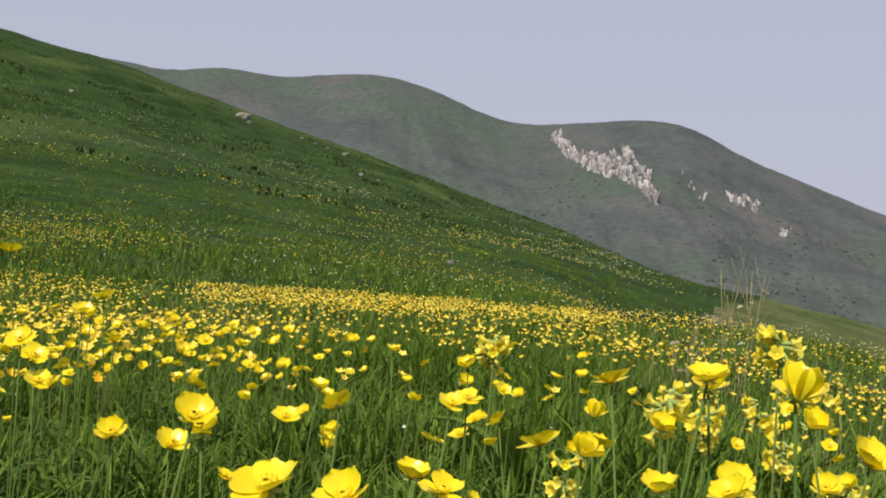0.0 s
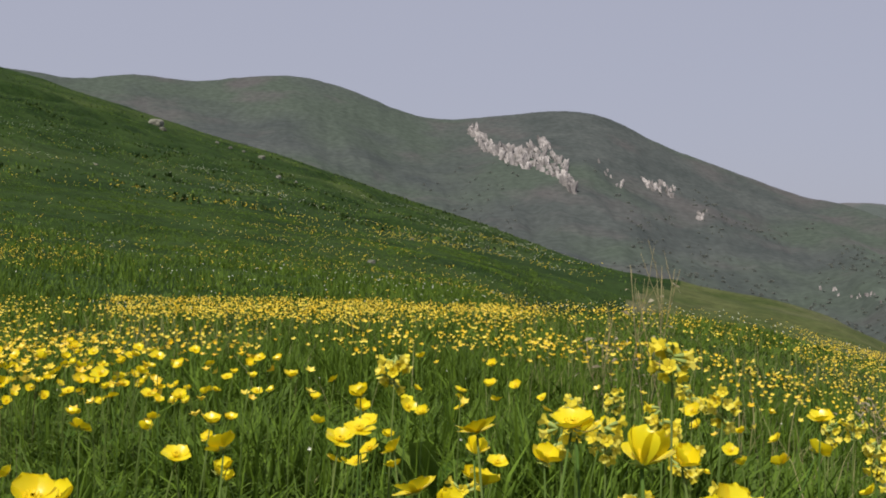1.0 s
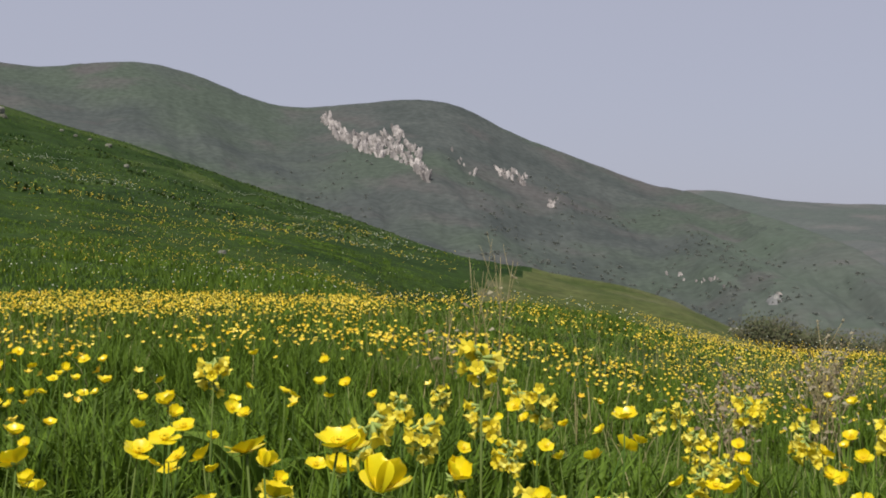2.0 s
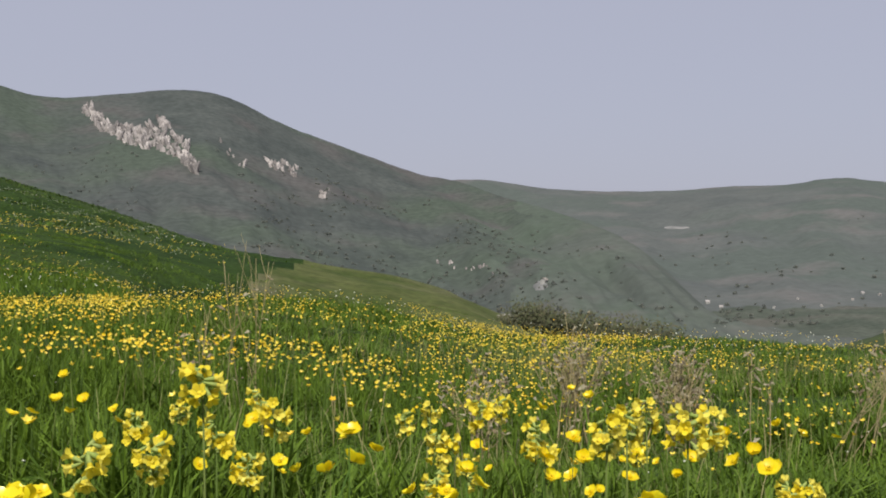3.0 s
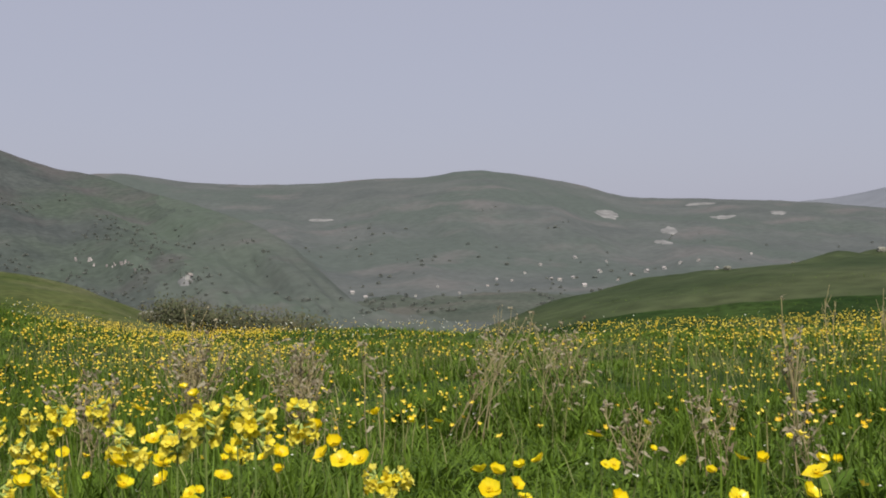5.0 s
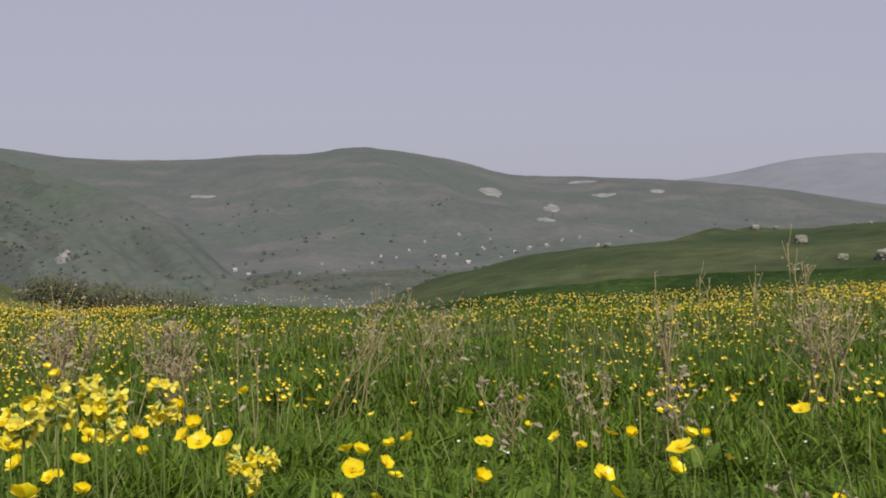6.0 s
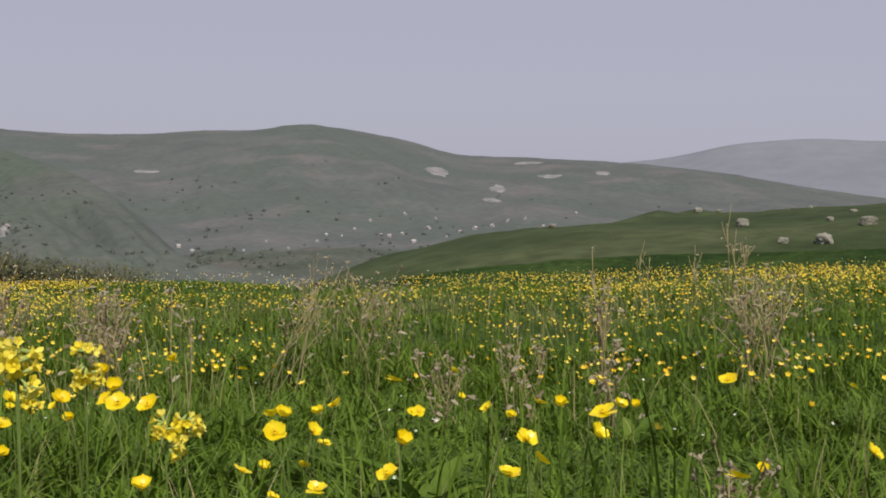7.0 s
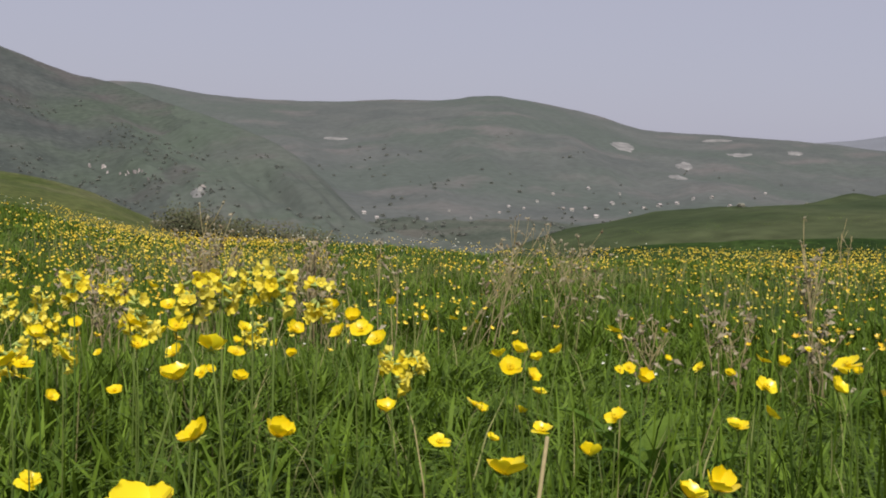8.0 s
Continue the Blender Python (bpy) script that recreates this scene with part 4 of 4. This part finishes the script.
blade_sheet("grass", x, y, gen.uniform(0.10, 0.24, n) * shorter(x, y) * (1 - 0.5 * ease((np.hypot(x, y) - 18) / 16)), gen.uniform(0.012, 0.026, n), gen.uniform(0.02, 0.12, n), M_GRASS, "green grass at the edge of the meadow", 1)
x, y = scatter(200000, -34, 78, 45, 150, lambda x, y: np.clip(0.55 + 0.6 * waves(x / 7, y / 7, 71, 3), 0, 1) * ease((15 - np.degrees(np.arctan2(x, y))) / 8))
n = len(x)
blade_sheet("grass", x, y, gen.uniform(0.05, 0.15, n), gen.uniform(0.04, 0.10, n), gen.uniform(0.03, 0.15, n), M_GRASS, "tufts of green grass on the hillside", 1)
M_TUFT = surface("dark_tuft", (0.022, 0.048, 0.010), (0.045, 0.080, 0.016), 1.0, 0.8, 0.0, 0.1, random_to=(0.07, 0.10, 0.03), random_by="island")
x, y = scatter(70000, -34, 9, 45, 140, lambda x, y: np.clip(3.0 * waves(x / 3.2, y / 2.2, 73, 2) - 1.3, 0, 1) * np.clip(0.4 + 1.6 * waves(x / 16, y / 16, 75, 2), 0, 1))
n = len(x)
blade_sheet("rough_tufts", x, y, gen.uniform(0.10, 0.28, n), gen.uniform(0.10, 0.30, n), gen.uniform(0.05, 0.2, n), M_TUFT, "dark rough tufts along the sheep tracks of the hillside", 1)
x, y = scatter(17000, -30, 74, 2.0, 12, lambda x, y: np.where(np.degrees(np.arctan2(x, y)) > 20, 1.0, 0.5) * np.clip(0.25 + waves(x / 1.1, y / 1.1, 97, 2), 0.1, 1))
n = len(x)
blade_sheet("dry_grass", x, y, gen.uniform(0.12, 0.32, n), gen.uniform(0.002, 0.004, n), gen.uniform(0.02, 0.16, n), M_STRAW, "thin straw-coloured dead blades among the grass", 3)

# the meadow goes on all round
x, y = scatter(70000, 72, 332, 0.5, 7)
n = len(x)
blade_sheet("grass", x, y, gen.uniform(0.10, 0.26, n) * shorter(x, y) * np.clip(np.hypot(x - 0.15, y) / 1.4, 0.35, 1.0), gen.uniform(0.006, 0.014, n), gen.uniform(0.01, 0.15, n), M_GRASS, "green meadow grass round about", 2)
x, y = scatter(60000, 72, 330, 6.8, 26)
n = len(x)
blade_sheet("grass", x, y, gen.uniform(0.12, 0.26, n), gen.uniform(0.02, 0.05, n), gen.uniform(0.02, 0.12, n), M_GRASS, "green meadow grass round about", 1)
x, y = scatter(9000, 70, 332, 0.9, 22, lambda x, y: np.clip(0.35 + 0.8 * waves(x / 4, y / 4, 41, 3), 0, 1))
n = len(x)
blossom_sheet("buttercups", x, y, gen.uniform(0.22, 0.32, n), gen.uniform(0.010, 0.016, n), M_PETAL_FAR, "scattered yellow buttercups round about", 4, False)

# flowers beyond the ones that can be told apart
x, y = scatter(20000, -30, 74, 2.2, 8, lambda x, y: drift(x, y) / 70)
n = len(x)
blossom_sheet("buttercups", x, y, gen.uniform(0.23, 0.31, n) - 0.08 * open_side(x, y), gen.uniform(0.010, 0.0165, n) * head_size(x, y) * (1 - 0.2 * open_side(x, y)), M_PETAL_FAR, "drifts of yellow buttercups in the grass")
x, y = scatter(95000, -32, 76, 7.5, 20, lambda x, y: drift(x, y) / 70)
n = len(x)
blossom_sheet("buttercups", x, y, gen.uniform(0.18, 0.25, n) - 0.05 * open_side(x, y), gen.uniform(0.007, 0.0125, n) * (1 - 0.1 * open_side(x, y)), M_PETAL_FAR, "drifts of yellow buttercups further off", 4, False)
x, y = scatter(70000, -34, 78, 19, 37, lambda x, y: drift(x, y) / 90)
n = len(x)
blossom_sheet("buttercups", x, y, gen.uniform(0.18, 0.30, n), gen.uniform(0.010, 0.019, n), M_PETAL_FAR, "sheets of yellow buttercups by the meadow's edge", 3, False)
x, y = scatter(26000, -34, 11, 16, 85, lambda x, y: np.clip(1.3 * waves(x / 7, y / 3.5, 81, 3) - 0.25, 0.02, 1) * np.clip((95 - np.hypot(x, y)) / 45, 0, 1))
n = len(x)
# radius grows with distance so the blooms still show from the camera
blossom_sheet("buttercups", x, y, gen.uniform(0.15, 0.28, n), np.clip(np.hypot(x, y) * 0.0006, 0.012, 0.03) * gen.uniform(0.7, 1.2, n), M_PETAL_FAR, "thin scatter of yellow flowers on the hillside", 3, False)
x, y = scatter(2200, -30, 74, 2.0, 20, lambda x, y: np.clip(0.2 + 0.6 * waves(x / 8, y / 5, 91, 3), 0, 1))
n = len(x)
blossom_sheet("white_flowers", x, y, gen.uniform(0.12, 0.24, n), np.clip(np.hypot(x, y) * 0.0007, 0.004, 0.012), M_WHITE_FL, "tiny white flowers scattered in the grass", 4, False)


x, y = scatter(16000, -34, 10, 16, 95, lambda x, y: np.clip(0.9 * waves(x / 5, y / 4, 93, 3) - 0.1, 0.03, 1))
n = len(x)
# enlarged with distance as well, to suit the camera's view
blossom_sheet("white_flowers", x, y, gen.uniform(0.14, 0.26, n), np.clip(np.hypot(x, y) * 0.0005, 0.008, 0.028), M_WHITE_FL, "white flowers scattered over the hillside", 3, False)


# ---- dry weeds ----
def dry_weed(x, y, height, spread, stems, label, rng, heads=True, lean=(0, 0), thick=0.0022):
    """A dead weed: bent stems that fork, with shrivelled seed heads and curled leaves."""
    root = empty_thing("dry_weed", Matrix.Translation((x, y, gz(x, y))), label, "dead plant", "dead weeds of last year")
    for _ in range(stems):
        a, s = rng.uniform(0, 6.28), spread * rng.uniform(0.15, 1.0)
        h = height * (rng.uniform(0.55, 1.0) if stems > 1 else 1.0)
        tip = Vector((math.cos(a) * s + lean[0] * h, math.sin(a) * s + lean[1] * h, h))
        mid = Vector((tip.x * 0.4, tip.y * 0.4, h * 0.55)) + Vector((rng.uniform(-0.02, 0.02), rng.uniform(-0.02, 0.02), 0))
        b = Build()
        foot = Vector((rng.gauss(0, 0.3) * spread, rng.gauss(0, 0.3) * spread, -0.03)) if stems > 1 else Vector((0, 0, -0.02))
        mid = mid + foot * 0.5
        b.tube([foot, mid, tip], thick, thick * 0.45, 4)
        tips = [tip]
        for _ in range(rng.randint(3, 6) if stems > 1 else 0):
            o = mid.lerp(tip, rng.uniform(0.0, 0.8))
            e = o + Vector((rng.uniform(-1, 1) * spread * 0.5, rng.uniform(-1, 1) * spread * 0.5, height * rng.uniform(0.08, 0.3)))
            b.tube([o, o.lerp(e, 0.5) + Vector((0, 0, -0.01)), e], thick * 0.6, thick * 0.3, 4)
            tips.append(e)
        stem = part("stem", b.mesh("stem", M_DRY), root)
        if heads:
            k = Build()
            for t in tips:
                k.ball(tuple(t), rng.uniform(0.002, 0.0055), 4, 6, 1.2, 0.7)
                for _ in range(4):
                    d = Vector((rng.gauss(0, 1), rng.gauss(0, 1), rng.gauss(0, 1))).normalized() * rng.uniform(0.010, 0.022)
                    w = d.orthogonal().normalized() * 0.0016
                    k.sheet([[t - w, t + w], [t + d * 0.6 - w * 1.3 + Vector((0, 0, 0.004)), t + d * 0.6 + w], [t + d - w * 0.2, t + d + w * 0.2]])
            tagged(part("seed_fluff", k.mesh("seed_fluff", M_DRY_GREY), stem), kind="stuff")
    lf = Build()
    for _ in range(int(5 + stems * 3)):
        o = Vector((rng.gauss(0, spread * 0.5), rng.gauss(0, spread * 0.5), height * rng.uniform(0.2, 0.75))) + Vector((lean[0], lean[1], 0)) * height * 0.4
        d = Vector((rng.gauss(0, 1), rng.gauss(0, 1), rng.gauss(0, 0.8))).normalized() * rng.uniform(0.02, 0.05)
        w = d.orthogonal().normalized() * 0.0028
        lf.sheet([[o - w * 0.3, o + w * 0.3], [o + d * 0.5 - w + Vector((0, 0, 0.008)), o + d * 0.5 + w], [o + d - w * 0.2 - Vector((0, 0, 0.006)), o + d + w * 0.2]])
    tagged(part("withered_foliage", lf.mesh("withered_foliage", M_DRY_GREY), root), kind="stuff")
    return root


rnd = random.Random(14)
dry_weed(1.05, 4.33, 0.66, 0.15, 5, "tall bare forked dead stalk in the meadow", rnd, False, (0, 0), 0.0020)
dry_weed(0.92, 4.55, 0.42, 0.09, 4, "thin bare dead stalk in the grass", rnd, False)
dry_weed(2.14, 3.98, 0.44, 0.15, 20, "brown tangle of dead weed with seed heads", rnd, True, (0, 0), 0.0028)
dry_weed(2.36, 3.62, 0.42, 0.14, 20, "brown tangle of dead weed with seed heads", rnd, True, (0, 0), 0.0028)
dry_weed(1.56, 3.45, 0.34, 0.15, 12, "low grey tangle of dead weed", rnd)
dry_weed(2.95, 3.50, 0.46, 0.12, 9, "leaning dead weed bent over the grass", rnd, True, (0.62, 0.05), 0.0020)
dry_weed(3.45, 3.55, 0.42, 0.20, 12, "brown tangle of dead weed with seed heads", rnd, True, (0.15, 0.0), 0.0020)
dry_weed(2.24, 3.00, 0.50, 0.06, 2, "thin upright dead stalk with a seed head", rnd)
dry_weed(2.75, 2.45, 0.28, 0.10, 5, "withered thistle with curled grey leaves", rnd)
dry_weed(2.86, 2.25, 0.30, 0.10, 5, "withered thistle with curled grey leaves", rnd)
dry_weed(3.00, 2.08, 0.28, 0.10, 5, "withered thistle with curled grey leaves", rnd)
dry_weed(3.45, 2.45, 0.44, 0.07, 5, "upright dead thistle stalk with dry leaves", rnd, True, (0, 0), 0.003)
dry_weed(3.95, 2.20, 0.40, 0.18, 16, "brown tangle of dead weed with seed heads", rnd, True, (0, 0), 0.003)
dry_weed(8.14, 4.92, 0.72, 0.12, 4, "tall dead weed near the meadow's edge", rnd, True, (0, 0), 0.005)
dry_weed(7.66, 5.38, 0.55, 0.08, 2, "thin upright dead stalks near the meadow's edge", rnd, False, (0, 0), 0.004)
dry_weed(7.95, 5.15, 0.55, 0.08, 2, "thin upright dead stalks near the meadow's edge", rnd, False, (0, 0), 0.004)
dry_weed(1.95, 1.07, 0.20, 0.09, 5, "withered clump of dry leaves in the grass", rnd)
dry_weed(0.655, 0.515, 0.39, 0.005, 1, "single dry twig rising from the grass", rnd, False, (0.12, 0.07), 0.0024)


# ---- broad green leaves ----
def leaf_plant(x, y, size, leaves, label, rng, rise=0.7):
    root = empty_thing("broad_leaved_plant", Matrix.Translation((x, y, gz(x, y))), label, "plant", "leafy plants in the grass")
    for k in range(leaves):
        a = k * 2.4 + rng.uniform(-0.3, 0.3)
        d, e = Vector((math.cos(a), math.sin(a), 0)), Vector((-math.sin(a), math.cos(a), 0))
        s = size * rng.uniform(0.7, 1.1)
        up = rise * rng.uniform(0.7, 1.2)
        b = Build()
        grid = []
        for i in range(6):
            t = i / 5
            c = d * s * t * (0.5 + 0.3 * t) + Vector((0, 0, s * up * (t * 1.5 - 0.75 * t * t) - 0.01))
            w = s * 0.12 * math.sin(math.pi * min(1, 0.12 + 0.86 * t)) ** 0.8
            grid.append([c - e * w + Vector((0, 0, w * 0.35)), c - e * w * 0.5, c, c + e * w * 0.5, c + e * w + Vector((0, 0, w * 0.35))])
        b.sheet(grid)
        part("leaf", b.mesh("leaf", M_LEAF), root)
    return root


for x, y, s, n in ROSETTES:
    leaf_plant(x, y, s, n, "low rosette of broad green leaves in the grass", rnd, 0.9)
